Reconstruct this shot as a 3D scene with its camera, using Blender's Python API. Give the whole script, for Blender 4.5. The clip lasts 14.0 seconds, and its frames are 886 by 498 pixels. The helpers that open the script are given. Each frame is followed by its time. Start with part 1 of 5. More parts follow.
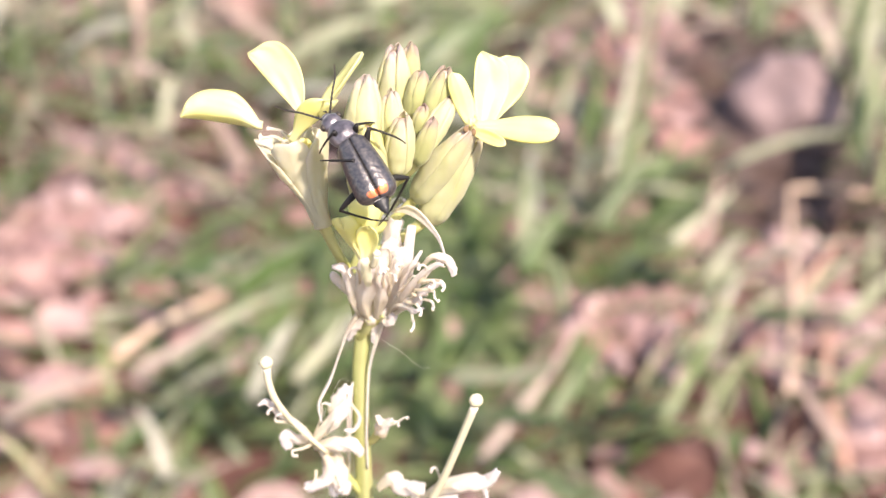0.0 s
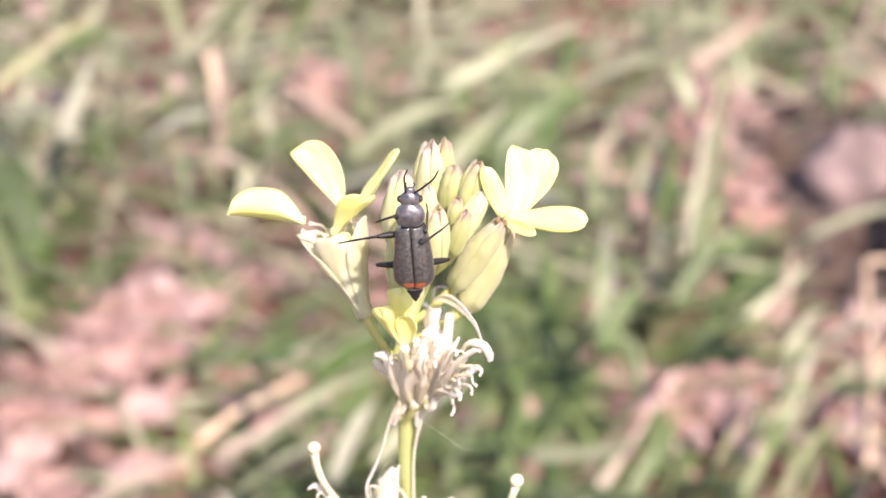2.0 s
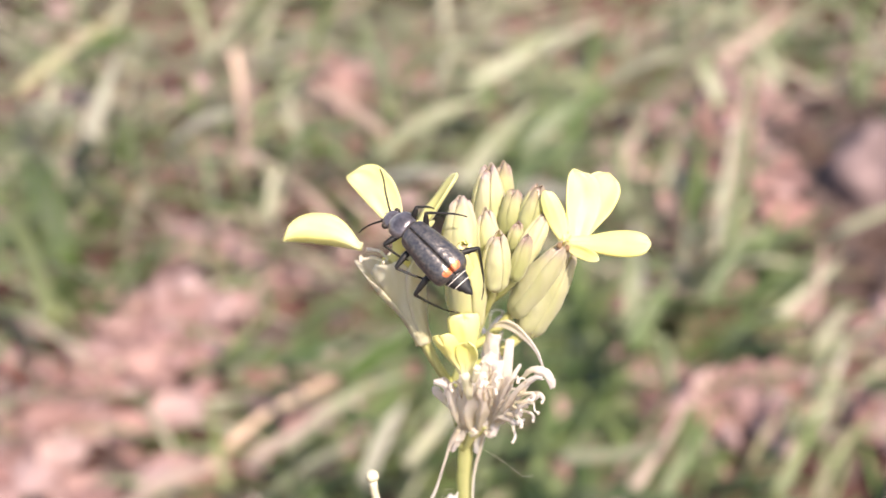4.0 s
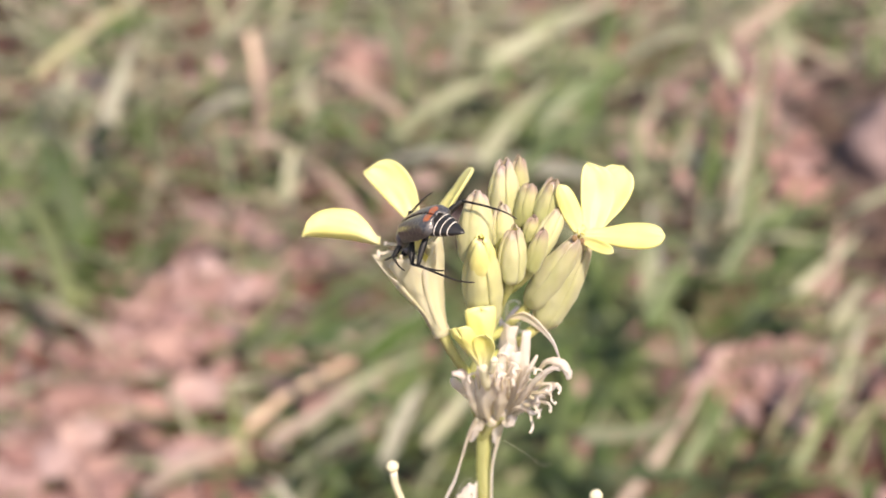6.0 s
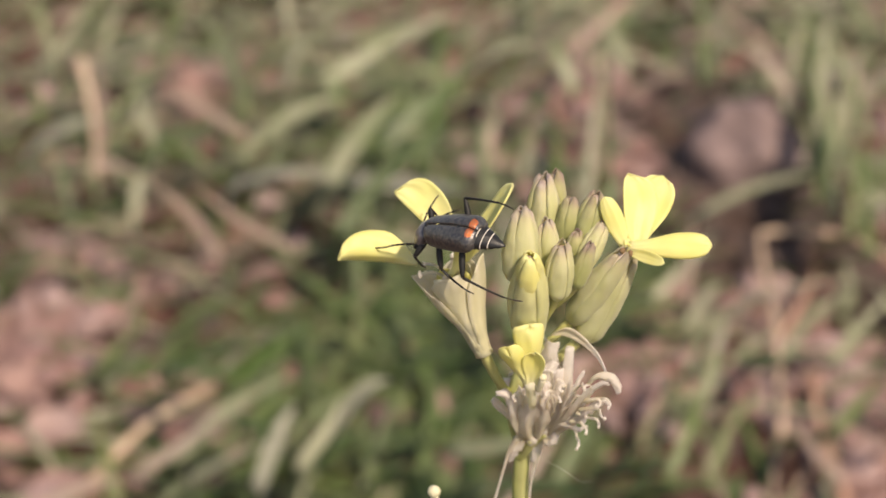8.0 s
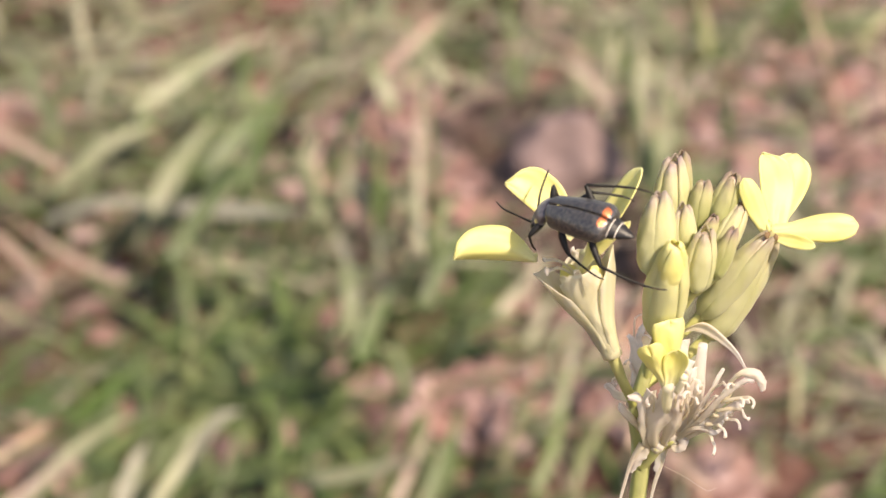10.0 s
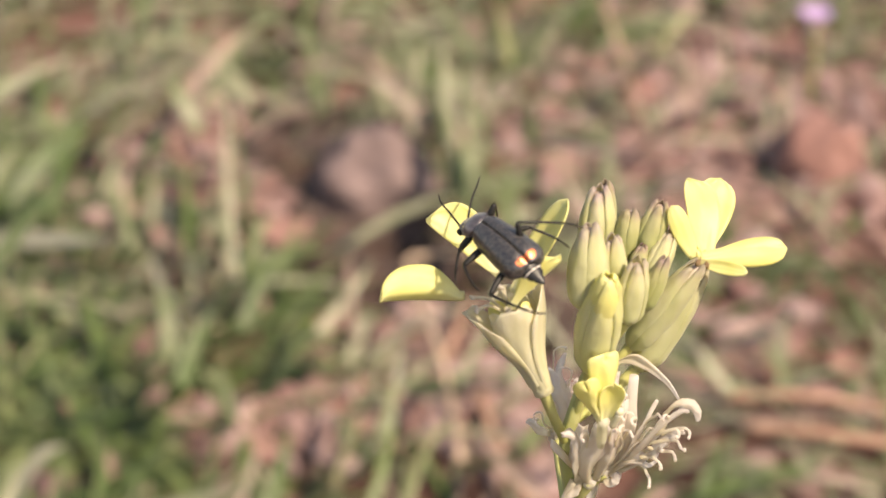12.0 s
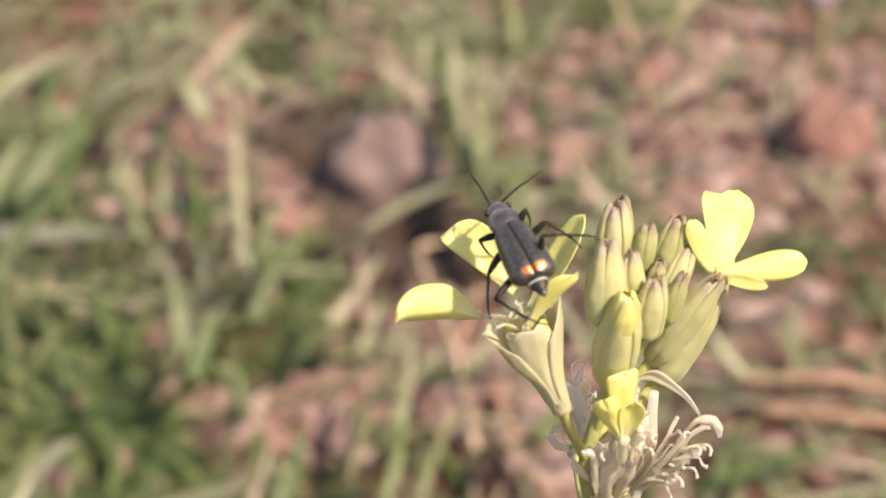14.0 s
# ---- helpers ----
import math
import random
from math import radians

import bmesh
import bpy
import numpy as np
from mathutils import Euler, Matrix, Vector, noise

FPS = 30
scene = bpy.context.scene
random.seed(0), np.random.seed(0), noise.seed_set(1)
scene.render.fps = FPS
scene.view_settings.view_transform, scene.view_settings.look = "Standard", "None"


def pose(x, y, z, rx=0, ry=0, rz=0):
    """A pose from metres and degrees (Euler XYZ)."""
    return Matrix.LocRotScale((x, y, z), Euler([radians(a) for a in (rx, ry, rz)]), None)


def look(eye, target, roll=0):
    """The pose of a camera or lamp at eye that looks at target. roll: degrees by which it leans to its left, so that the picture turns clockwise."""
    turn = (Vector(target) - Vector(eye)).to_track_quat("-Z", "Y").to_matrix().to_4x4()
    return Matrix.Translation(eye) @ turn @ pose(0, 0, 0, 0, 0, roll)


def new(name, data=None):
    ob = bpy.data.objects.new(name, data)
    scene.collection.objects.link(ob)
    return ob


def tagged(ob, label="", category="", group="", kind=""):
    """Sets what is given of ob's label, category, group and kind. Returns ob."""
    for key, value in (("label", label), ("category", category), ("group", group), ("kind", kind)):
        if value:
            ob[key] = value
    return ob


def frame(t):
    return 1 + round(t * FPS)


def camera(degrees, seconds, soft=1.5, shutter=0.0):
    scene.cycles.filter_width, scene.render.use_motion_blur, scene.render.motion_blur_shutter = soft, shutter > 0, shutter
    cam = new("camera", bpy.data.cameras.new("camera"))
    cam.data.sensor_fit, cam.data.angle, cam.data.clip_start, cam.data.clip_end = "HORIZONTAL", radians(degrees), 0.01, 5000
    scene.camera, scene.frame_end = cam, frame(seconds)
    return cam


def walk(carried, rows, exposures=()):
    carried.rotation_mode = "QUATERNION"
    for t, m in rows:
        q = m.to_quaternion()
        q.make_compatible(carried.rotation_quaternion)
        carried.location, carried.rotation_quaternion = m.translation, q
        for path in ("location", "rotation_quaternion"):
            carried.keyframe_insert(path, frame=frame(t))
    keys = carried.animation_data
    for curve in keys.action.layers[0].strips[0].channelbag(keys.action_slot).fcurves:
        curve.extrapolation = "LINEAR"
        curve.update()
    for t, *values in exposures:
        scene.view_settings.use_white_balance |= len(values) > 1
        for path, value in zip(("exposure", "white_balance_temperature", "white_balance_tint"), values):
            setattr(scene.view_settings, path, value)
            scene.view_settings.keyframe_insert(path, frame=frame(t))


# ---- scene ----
PATH = [
    (0, (-0.00170, -0.09726, 0.25392), (0.00390, 0.00469, 0.19087), 2.54),
    (0.5, (-0.00377, -0.09902, 0.25738), (-0.00104, 0.00455, 0.19684), 0.40),
    (1, (-0.00184, -0.10443, 0.25685), (-0.00066, -0.00019, 0.19742), 0.11),
    (1.5, (0.00171, -0.10414, 0.25759), (0.00282, 0.00065, 0.19913), -0.13),
    (2, (0.00107, -0.10114, 0.25685), (0.00149, 0.00322, 0.19762), -0.20),
    (2.5, (-0.00119, -0.10262, 0.25516), (-0.00118, 0.00145, 0.19542), -0.29),
    (3, (-0.00113, -0.10140, 0.25682), (-0.00121, 0.00300, 0.19765), -0.40),
    (5.5, (-0.00132, -0.09697, 0.25809), (-0.00297, 0.00648, 0.19729), -1.77),
    (6, (-0.00113, -0.09946, 0.25924), (-0.00279, 0.00396, 0.19839), -1.84),
    (6.5, (-0.00144, -0.09929, 0.26145), (-0.00228, 0.00443, 0.20111), -1.99),
    (7, (-0.00610, -0.09753, 0.26031), (-0.00486, 0.00637, 0.20028), -1.59),
    (7.5, (-0.01176, -0.09469, 0.25983), (-0.00684, 0.00904, 0.19971), -1.60),
    (8, (-0.01453, -0.09675, 0.25848), (-0.00439, 0.00653, 0.19822), -0.90),
    (10.5, (-0.03377, -0.08179, 0.25157), (-0.00510, 0.01909, 0.19324), 0.80),
    (11, (-0.03319, -0.07941, 0.25375), (0.00043, 0.02010, 0.19573), 1.18),
    (11.5, (-0.03737, -0.08116, 0.25122), (-0.00105, 0.01721, 0.19288), 1.52),
    (12, (-0.03779, -0.08035, 0.25157), (-0.00143, 0.01815, 0.19345), 1.38),
    (12.5, (-0.03727, -0.08094, 0.25099), (-0.00134, 0.01761, 0.19270), 1.00),
    (13, (-0.03799, -0.08091, 0.24927), (-0.00254, 0.01707, 0.18974), 0.66),
    (13.5, (-0.03639, -0.07763, 0.25249), (-0.00118, 0.02059, 0.19323), 0.30),
    (14, (-0.03728, -0.07819, 0.25254), (-0.00166, 0.01993, 0.19335), 0.31),
]
EXPOSURES = [(0.0, 1.06, 7350, 20), (1.5, 1.10, 7350, 20), (3.0, 1.04, 7350, 20), (5.5, 0.64, 7850, 18), (6.5, 0.61, 7900, 17), (7.5, 0.10, 8300, 15), (8.0, 0.02, 8400, 15),
             (10.5, 0.62, 8500, 17), (11.3, 0.42, 8850, 16), (12.5, 0.42, 8850, 14), (14.0, 0.43, 8850, 13)]
cam = camera(24, 14.0)
cam.data.dof.use_dof = True
cam.data.dof.focus_distance = 0.1075
cam.data.dof.aperture_fstop = 62
walk(cam, [(t, look(eye, target, roll)) for t, eye, target, roll in PATH], EXPOSURES)

# ---- light ----
SUN = Vector((0.32, -0.56, 0.765)).normalized()
world = bpy.data.worlds.new("sky")
scene.world = world
world.use_nodes = True
sky = world.node_tree.nodes.new("ShaderNodeTexSky")
sky.sky_type = "NISHITA"
sky.sun_disc = False
sky.sun_elevation = math.asin(SUN.z)
sky.sun_rotation = math.atan2(SUN.x, SUN.y)
world.node_tree.links.new(sky.outputs[0], world.node_tree.nodes["Background"].inputs[0])
world.node_tree.nodes["Background"].inputs[1].default_value = 0.15
sun = new("sun", bpy.data.lights.new("sun", "SUN"))
sun.data.energy, sun.data.angle, sun.data.color = 4.8, radians(2.5), (1.0, 0.95, 0.88)
sun.matrix_world = look(SUN * 5, (0, 0, 0))


# ---- materials ----
def material(name, rough=0.5, spec=0.5, translucent=0.0, bump=0.0, bump_scale=1000.0, sheen=0.0, metal=0.0, coat=0.0, coat_rough=0.25):
    """A principled material with an optional translucent share and fine relief; returns it, its nodes, links and colour sockets."""
    m = bpy.data.materials.new(name)
    m.use_nodes = True
    nodes, links = m.node_tree.nodes, m.node_tree.links
    bsdf = nodes["Principled BSDF"]
    bsdf.inputs["Roughness"].default_value = rough
    bsdf.inputs["Specular IOR Level"].default_value = spec
    bsdf.inputs["Metallic"].default_value = metal
    bsdf.inputs["Sheen Weight"].default_value = sheen
    bsdf.inputs["Coat Weight"].default_value = coat
    bsdf.inputs["Coat Roughness"].default_value = coat_rough
    sockets = [bsdf.inputs["Base Color"]]
    if translucent:
        thin = nodes.new("ShaderNodeBsdfTranslucent")
        mix = nodes.new("ShaderNodeMixShader")
        mix.inputs[0].default_value = translucent
        links.new(bsdf.outputs[0], mix.inputs[1])
        links.new(thin.outputs[0], mix.inputs[2])
        links.new(mix.outputs[0], nodes["Material Output"].inputs[0])
        sockets.append(thin.inputs["Color"])
    if bump:
        tex = nodes.new("ShaderNodeTexNoise")
        tex.inputs["Scale"].default_value = bump_scale
        tex.inputs["Detail"].default_value = 4
        coord = nodes.new("ShaderNodeTexCoord")
        links.new(coord.outputs["Object"], tex.inputs["Vector"])
        b = nodes.new("ShaderNodeBump")
        b.inputs["Strength"].default_value = bump
        b.inputs["Distance"].default_value = 0.4 / bump_scale
        links.new(tex.outputs["Fac"], b.inputs["Height"])
        links.new(b.outputs[0], bsdf.inputs["Normal"])
    return m, nodes, links, sockets


def ramp(nodes, stops, mode="LINEAR"):
    r = nodes.new("ShaderNodeValToRGB")
    r.color_ramp.interpolation = mode
    while len(r.color_ramp.elements) < len(stops):
        r.color_ramp.elements.new(0.5)
    for e, (at, c) in zip(r.color_ramp.elements, stops):
        e.position, e.color = at, (*c, 1)
    return r


def noise_tex(nodes, links, scale, detail=4.0, stretch=(1, 1, 1)):
    coord, mapping, tex = nodes.new("ShaderNodeTexCoord"), nodes.new("ShaderNodeMapping"), nodes.new("ShaderNodeTexNoise")
    mapping.inputs["Scale"].default_value = stretch
    tex.inputs["Scale"].default_value, tex.inputs["Detail"].default_value = scale, detail
    links.new(coord.outputs["Object"], mapping.inputs[0])
    links.new(mapping.outputs[0], tex.inputs["Vector"])
    return tex.outputs["Fac"]


def mixed(nodes, links, a, b, fac, kind="MIX"):
    m = nodes.new("ShaderNodeMix")
    m.data_type, m.blend_type = "RGBA", kind
    for socket, value in ((m.inputs[0], fac), (m.inputs[6], a), (m.inputs[7], b)):
        if isinstance(value, bpy.types.NodeSocket):
            links.new(value, socket)
        else:
            socket.default_value = value if isinstance(value, float) else (*value, 1)
    return m.outputs[2]


def along_material(name, stops, attribute="along", vary=0.25, vary_scale=900.0, stretch=(1, 1, 1), dark=(0.3, 0.25, 0.1), mode="LINEAR", **kw):
    """Colour that runs along a part by its own attribute, with fine mottling."""
    m, nodes, links, sockets = material(name, **kw)
    attr = nodes.new("ShaderNodeAttribute")
    attr.attribute_name = attribute
    r = ramp(nodes, stops, mode)
    links.new(attr.outputs["Fac"], r.inputs[0])
    n = noise_tex(nodes, links, vary_scale, 5.0, stretch)
    spread = ramp(nodes, [(0.35, (0, 0, 0)), (0.75, (vary, vary, vary))])
    links.new(n, spread.inputs[0])
    colour = mixed(nodes, links, r.outputs[0], dark, spread.outputs[0])
    for s in sockets:
        links.new(colour, s)
    return m


PETAL = along_material("petal", [(0.0, (0.80, 0.79, 0.56)), (0.3, (0.88, 0.86, 0.46)), (0.7, (0.89, 0.87, 0.40)), (1.0, (0.91, 0.90, 0.50))],
                       vary=0.4, vary_scale=350, dark=(0.85, 0.79, 0.18), rough=0.45, translucent=0.45, bump=0.15, bump_scale=2500, sheen=0.2)
PALE_PETAL = along_material("pale_petal", [(0.0, (0.80, 0.79, 0.52)), (0.5, (0.87, 0.85, 0.38)), (1.0, (0.89, 0.87, 0.42))], vary=0.3, dark=(0.84, 0.77, 0.22),
                            rough=0.5, translucent=0.4, bump=0.3, bump_scale=2500)
SEPAL = along_material("sepal", [(0.0, (0.78, 0.79, 0.52)), (0.35, (0.81, 0.81, 0.55)), (0.72, (0.83, 0.81, 0.59)), (0.86, (0.83, 0.77, 0.60)), (0.94, (0.70, 0.60, 0.57)), (1.0, (0.50, 0.40, 0.41))],
                       vary=0.5, vary_scale=420, stretch=(3, 3, 0.35), dark=(0.66, 0.69, 0.28), rough=0.42, translucent=0.55, bump=0.3, bump_scale=1300, sheen=0.3)
YOUNG_SEPAL = along_material("young_sepal", [(0.0, (0.56, 0.60, 0.27)), (0.5, (0.60, 0.61, 0.31)), (0.78, (0.66, 0.62, 0.38)), (0.90, (0.56, 0.44, 0.37)), (1.0, (0.38, 0.27, 0.25))],
                             vary=0.5, vary_scale=420, stretch=(3, 3, 0.35), dark=(0.44, 0.48, 0.16), rough=0.42, translucent=0.45, bump=0.3, bump_scale=1300, sheen=0.3)
OPENING_SEPAL = along_material("opening_sepal", [(0.0, (0.78, 0.79, 0.50)), (0.5, (0.84, 0.84, 0.53)), (0.8, (0.86, 0.85, 0.54)), (1.0, (0.87, 0.83, 0.42))],
                               vary=0.4, vary_scale=420, stretch=(3, 3, 0.35), dark=(0.70, 0.71, 0.26), rough=0.42, translucent=0.55, bump=0.3, bump_scale=1300, sheen=0.3)
CALYX = along_material("calyx_sepal", [(0.0, (0.84, 0.82, 0.64)), (0.7, (0.86, 0.83, 0.66)), (1.0, (0.88, 0.84, 0.74))],
                       vary=0.6, vary_scale=600, stretch=(4, 4, 0.3), dark=(0.74, 0.72, 0.48), rough=0.5, translucent=0.58, bump=0.35, bump_scale=1300, sheen=0.25)
CORE = along_material("bud_core", [(0.0, (0.50, 0.50, 0.24)), (0.75, (0.62, 0.60, 0.34)), (0.9, (0.70, 0.62, 0.48)), (1.0, (0.50, 0.38, 0.34))], vary=0.3, dark=(0.45, 0.40, 0.14),
                      rough=0.5, translucent=0.15, bump=0.3, bump_scale=2000)
STEM = along_material("stem", [(0.0, (0.28, 0.31, 0.10)), (0.75, (0.36, 0.39, 0.14)), (1.0, (0.48, 0.50, 0.24))], vary=0.55, vary_scale=900, stretch=(2.2, 2.2, 0.1),
                      dark=(0.46, 0.44, 0.24), rough=0.45, translucent=0.1, bump=0.4, bump_scale=1800)
PEDICEL = along_material("pedicel", [(0.0, (0.42, 0.45, 0.14)), (1.0, (0.50, 0.50, 0.20))], vary=0.3, dark=(0.55, 0.53, 0.3), rough=0.45, translucent=0.15,
                         bump=0.3, bump_scale=1800)
WITHERED = along_material("withered", [(0.0, (0.84, 0.79, 0.62)), (0.4, (0.89, 0.85, 0.78)), (1.0, (0.93, 0.90, 0.89))], vary=0.3, vary_scale=500,
                          dark=(0.78, 0.67, 0.60), rough=0.6, translucent=0.68, bump=0.5, bump_scale=2500)
PISTIL = along_material("pistil", [(0.0, (0.64, 0.60, 0.42)), (0.9, (0.72, 0.69, 0.50)), (1.0, (0.82, 0.78, 0.64))], vary=0.3, dark=(0.55, 0.51, 0.30),
                        rough=0.5, translucent=0.2, bump=0.3, bump_scale=2000)
ANTHER = along_material("anther", [(0.0, (0.26, 0.18, 0.09)), (1.0, (0.17, 0.10, 0.05))], vary=0.5, dark=(0.16, 0.09, 0.05), rough=0.8, bump=0.5, bump_scale=4000)
ELYTRA = along_material("elytra", [(0.0, (0.062, 0.063, 0.075)), (0.44, (0.060, 0.062, 0.075)), (0.56, (0.72, 0.15, 0.035)), (1.0, (0.80, 0.21, 0.06))], attribute="spot",
                        vary=0.65, vary_scale=5500, dark=(0.24, 0.21, 0.175), rough=0.40, spec=0.8, bump=0.5, bump_scale=5500, sheen=0.05, metal=0.7, coat=0.35, coat_rough=0.3)
SHELL = along_material("dark_shell", [(0.0, (0.040, 0.037, 0.042)), (1.0, (0.055, 0.050, 0.060))], vary=0.85, vary_scale=2800, dark=(0.20, 0.18, 0.20), metal=0.5,
                       rough=0.32, spec=0.8, bump=0.45, bump_scale=6000, sheen=0.2, coat=0.4, coat_rough=0.2)
LEG = along_material("dark_leg", [(0.0, (0.010, 0.010, 0.011)), (0.7, (0.014, 0.013, 0.012)), (1.0, (0.05, 0.04, 0.03))], vary=0.3, dark=(0.03, 0.028, 0.025),
                     rough=0.5, spec=0.3, bump=0.4, bump_scale=9000)
BAND = along_material("banded_abdomen", [(0.0, (0.012, 0.012, 0.013)), (0.43, (0.56, 0.52, 0.47)), (0.45, (0.012, 0.012, 0.013)), (0.56, (0.56, 0.52, 0.47)),
                                         (0.578, (0.012, 0.012, 0.013)), (0.69, (0.54, 0.50, 0.45)), (0.71, (0.012, 0.012, 0.013))],
                      vary=0.2, dark=(0.03, 0.03, 0.03), mode="CONSTANT", rough=0.4, bump=0.4, bump_scale=6000)


def blade_material(name, colours, rough=0.5, translucent=0.25):
    m, nodes, links, sockets = material(name, rough=rough, translucent=translucent, bump=0.3, bump_scale=400)
    geo = nodes.new("ShaderNodeNewGeometry")
    r = ramp(nodes, [(i / (len(colours) - 1), c) for i, c in enumerate(colours)])
    info, total, part_of = nodes.new("ShaderNodeObjectInfo"), nodes.new("ShaderNodeMath"), nodes.new("ShaderNodeMath")
    part_of.operation = "FRACT"
    links.new(geo.outputs["Random Per Island"], total.inputs[0])
    links.new(info.outputs["Random"], total.inputs[1])
    links.new(total.outputs[0], part_of.inputs[0])
    links.new(part_of.outputs[0], r.inputs[0])
    n = noise_tex(nodes, links, 90, 4.0)
    spread = ramp(nodes, [(0.35, (0, 0, 0)), (0.7, (0.7, 0.7, 0.7))])
    links.new(n, spread.inputs[0])
    colour = mixed(nodes, links, r.outputs[0], tuple(0.7 * v + 0.05 for v in colours[-1]), spread.outputs[0])
    for s in sockets:
        links.new(colour, s)
    return m


GREEN = blade_material("grass_green", [(0.028, 0.064, 0.013), (0.053, 0.104, 0.022), (0.094, 0.150, 0.043), (0.165, 0.20, 0.082)])
LIGHT = blade_material("grass_light", [(0.112, 0.152, 0.064), (0.185, 0.22, 0.112), (0.285, 0.30, 0.188), (0.42, 0.41, 0.30)])
BLEACHED = blade_material("grass_bleached", [(0.25, 0.265, 0.198), (0.295, 0.30, 0.232), (0.34, 0.335, 0.268), (0.39, 0.375, 0.31)])
LIME = blade_material("grass_lime", [(0.11, 0.145, 0.05), (0.16, 0.19, 0.07), (0.23, 0.24, 0.11), (0.30, 0.28, 0.16)])
STRAW = blade_material("grass_straw", [(0.25, 0.175, 0.14), (0.34, 0.26, 0.212), (0.45, 0.37, 0.318), (0.31, 0.205, 0.165)])
LITTER = blade_material("litter", [(0.20, 0.108, 0.095), (0.28, 0.172, 0.155), (0.42, 0.30, 0.28), (0.22, 0.095, 0.074)], rough=0.7, translucent=0.05)
# near-black crumb colour: the shade of the hollows put into the material
SHADE_CRUMBS = blade_material("humus", [(0.026, 0.013, 0.009), (0.040, 0.020, 0.015), (0.058, 0.030, 0.023), (0.08, 0.043, 0.034)], rough=0.9, translucent=0.0001)
PEBBLE = blade_material("pebble", [(0.205, 0.105, 0.095), (0.285, 0.172, 0.165), (0.40, 0.29, 0.285), (0.16, 0.078, 0.068)], rough=0.8, translucent=0.0001)


def soil_material():
    m, nodes, links, sockets = material("soil", rough=0.9, spec=0.2, bump=1.0, bump_scale=250)
    a = ramp(nodes, [(0.3, (0.030, 0.014, 0.011)), (0.5, (0.10, 0.048, 0.039)), (0.7, (0.33, 0.185, 0.16))])
    links.new(noise_tex(nodes, links, 45, 6.0), a.inputs[0])
    b = ramp(nodes, [(0.46, (0, 0, 0)), (0.62, (0.9, 0.9, 0.9))])
    links.new(noise_tex(nodes, links, 26, 3.0), b.inputs[0])
    for s in sockets:
        links.new(mixed(nodes, links, a.outputs[0], (0.022, 0.012, 0.010), b.outputs[0]), s)
    return m


def stone_material(name, low, high):
    m, nodes, links, sockets = material(name, rough=0.85, spec=0.3, bump=0.8, bump_scale=300)
    a = ramp(nodes, [(0.3, low), (0.7, high)])
    links.new(noise_tex(nodes, links, 90, 6.0), a.inputs[0])
    links.new(a.outputs[0], sockets[0])
    return m


SOIL = soil_material()
STONE = stone_material("grey_stone", (0.118, 0.085, 0.086), (0.265, 0.193, 0.192))
RED_STONE = stone_material("red_stone", (0.17, 0.083, 0.073), (0.32, 0.18, 0.16))
TWIG = stone_material("twig_bark", (0.30, 0.165, 0.12), (0.46, 0.29, 0.225))
STALK = stone_material("dry_stalk", (0.42, 0.30, 0.22), (0.60, 0.46, 0.36))
LILAC = along_material("lilac_petal", [(0.0, (0.60, 0.44, 0.74)), (1.0, (0.78, 0.60, 0.90))], dark=(0.55, 0.38, 0.7), rough=0.5, translucent=0.3)

MM = 0.001


# ---- mesh tools ----
def part(name, bm, mat, parent=None, label="", at=(0, 0, 200), smooth=True):
    """Links a bmesh, drawn in millimetres about the point at, as one mesh object under a thing or a part."""
    for v in bm.verts:
        v.co = (v.co + Vector(at)) * MM
    bmesh.ops.recalc_face_normals(bm, faces=bm.faces)
    mesh = bpy.data.meshes.new(name)
    bm.to_mesh(mesh)
    bm.free()
    mesh.materials.append(mat)
    for p in mesh.polygons:
        p.use_smooth = smooth
    ob = new(name, mesh)
    if parent is not None:
        ob.parent = parent
    if label:
        ob["label"] = label
    return ob


def fresh():
    bm = bmesh.new()
    bm.verts.layers.float.new("along")
    bm.verts.layers.float.new("spot")
    return bm


def smooth_path(pts, n):
    """A Catmull-Rom line of n points through pts."""
    p = [Vector(q) for q in pts]
    p = [2 * p[0] - p[1], *p, 2 * p[-1] - p[-2]]
    out = []
    for i in range(n):
        s = i / (n - 1) * (len(p) - 3)
        k = min(int(s), len(p) - 4)
        t = s - k
        a, b, c, d = p[k:k + 4]
        out.append(0.5 * ((2 * b) + (c - a) * t + (2 * a - 5 * b + 4 * c - d) * t * t + (3 * b - a - 3 * c + d) * t ** 3))
    return out


def tube(bm, pts, radii, seg=8, n=None, flat=1.0, lobes=0, lobe=0.0, a0=0.0, a1=1.0):
    """A swept tube through pts, with radii along it; flat squeezes its section, lobes ribs it."""
    line = smooth_path(pts, n or max(6, 4 * len(pts)))
    lay = bm.verts.layers.float["along"]
    up = Vector((0.31, 0.72, 0.62))
    rings = []
    for i, p in enumerate(line):
        d = (line[min(i + 1, len(line) - 1)] - line[max(i - 1, 0)]).normalized()
        x = (up - d * up.dot(d)).normalized()
        up = x
        y = d.cross(x)
        s = i / (len(line) - 1)
        r = float(np.interp(s, np.linspace(0, 1, len(radii)), radii))
        ring = []
        for k in range(seg):
            a = 2 * math.pi * k / seg
            rr = r * (1 + lobe * math.cos(lobes * a))
            v = bm.verts.new(p + x * math.cos(a) * rr + y * math.sin(a) * rr * flat)
            v[lay] = a0 + (a1 - a0) * s
            ring.append(v)
        rings.append(ring)
    for a, b in zip(rings, rings[1:]):
        for k in range(seg):
            bm.faces.new((a[k], a[(k + 1) % seg], b[(k + 1) % seg], b[k]))
    bm.faces.new(rings[0][::-1])
    bm.faces.new(rings[-1])
    return bm


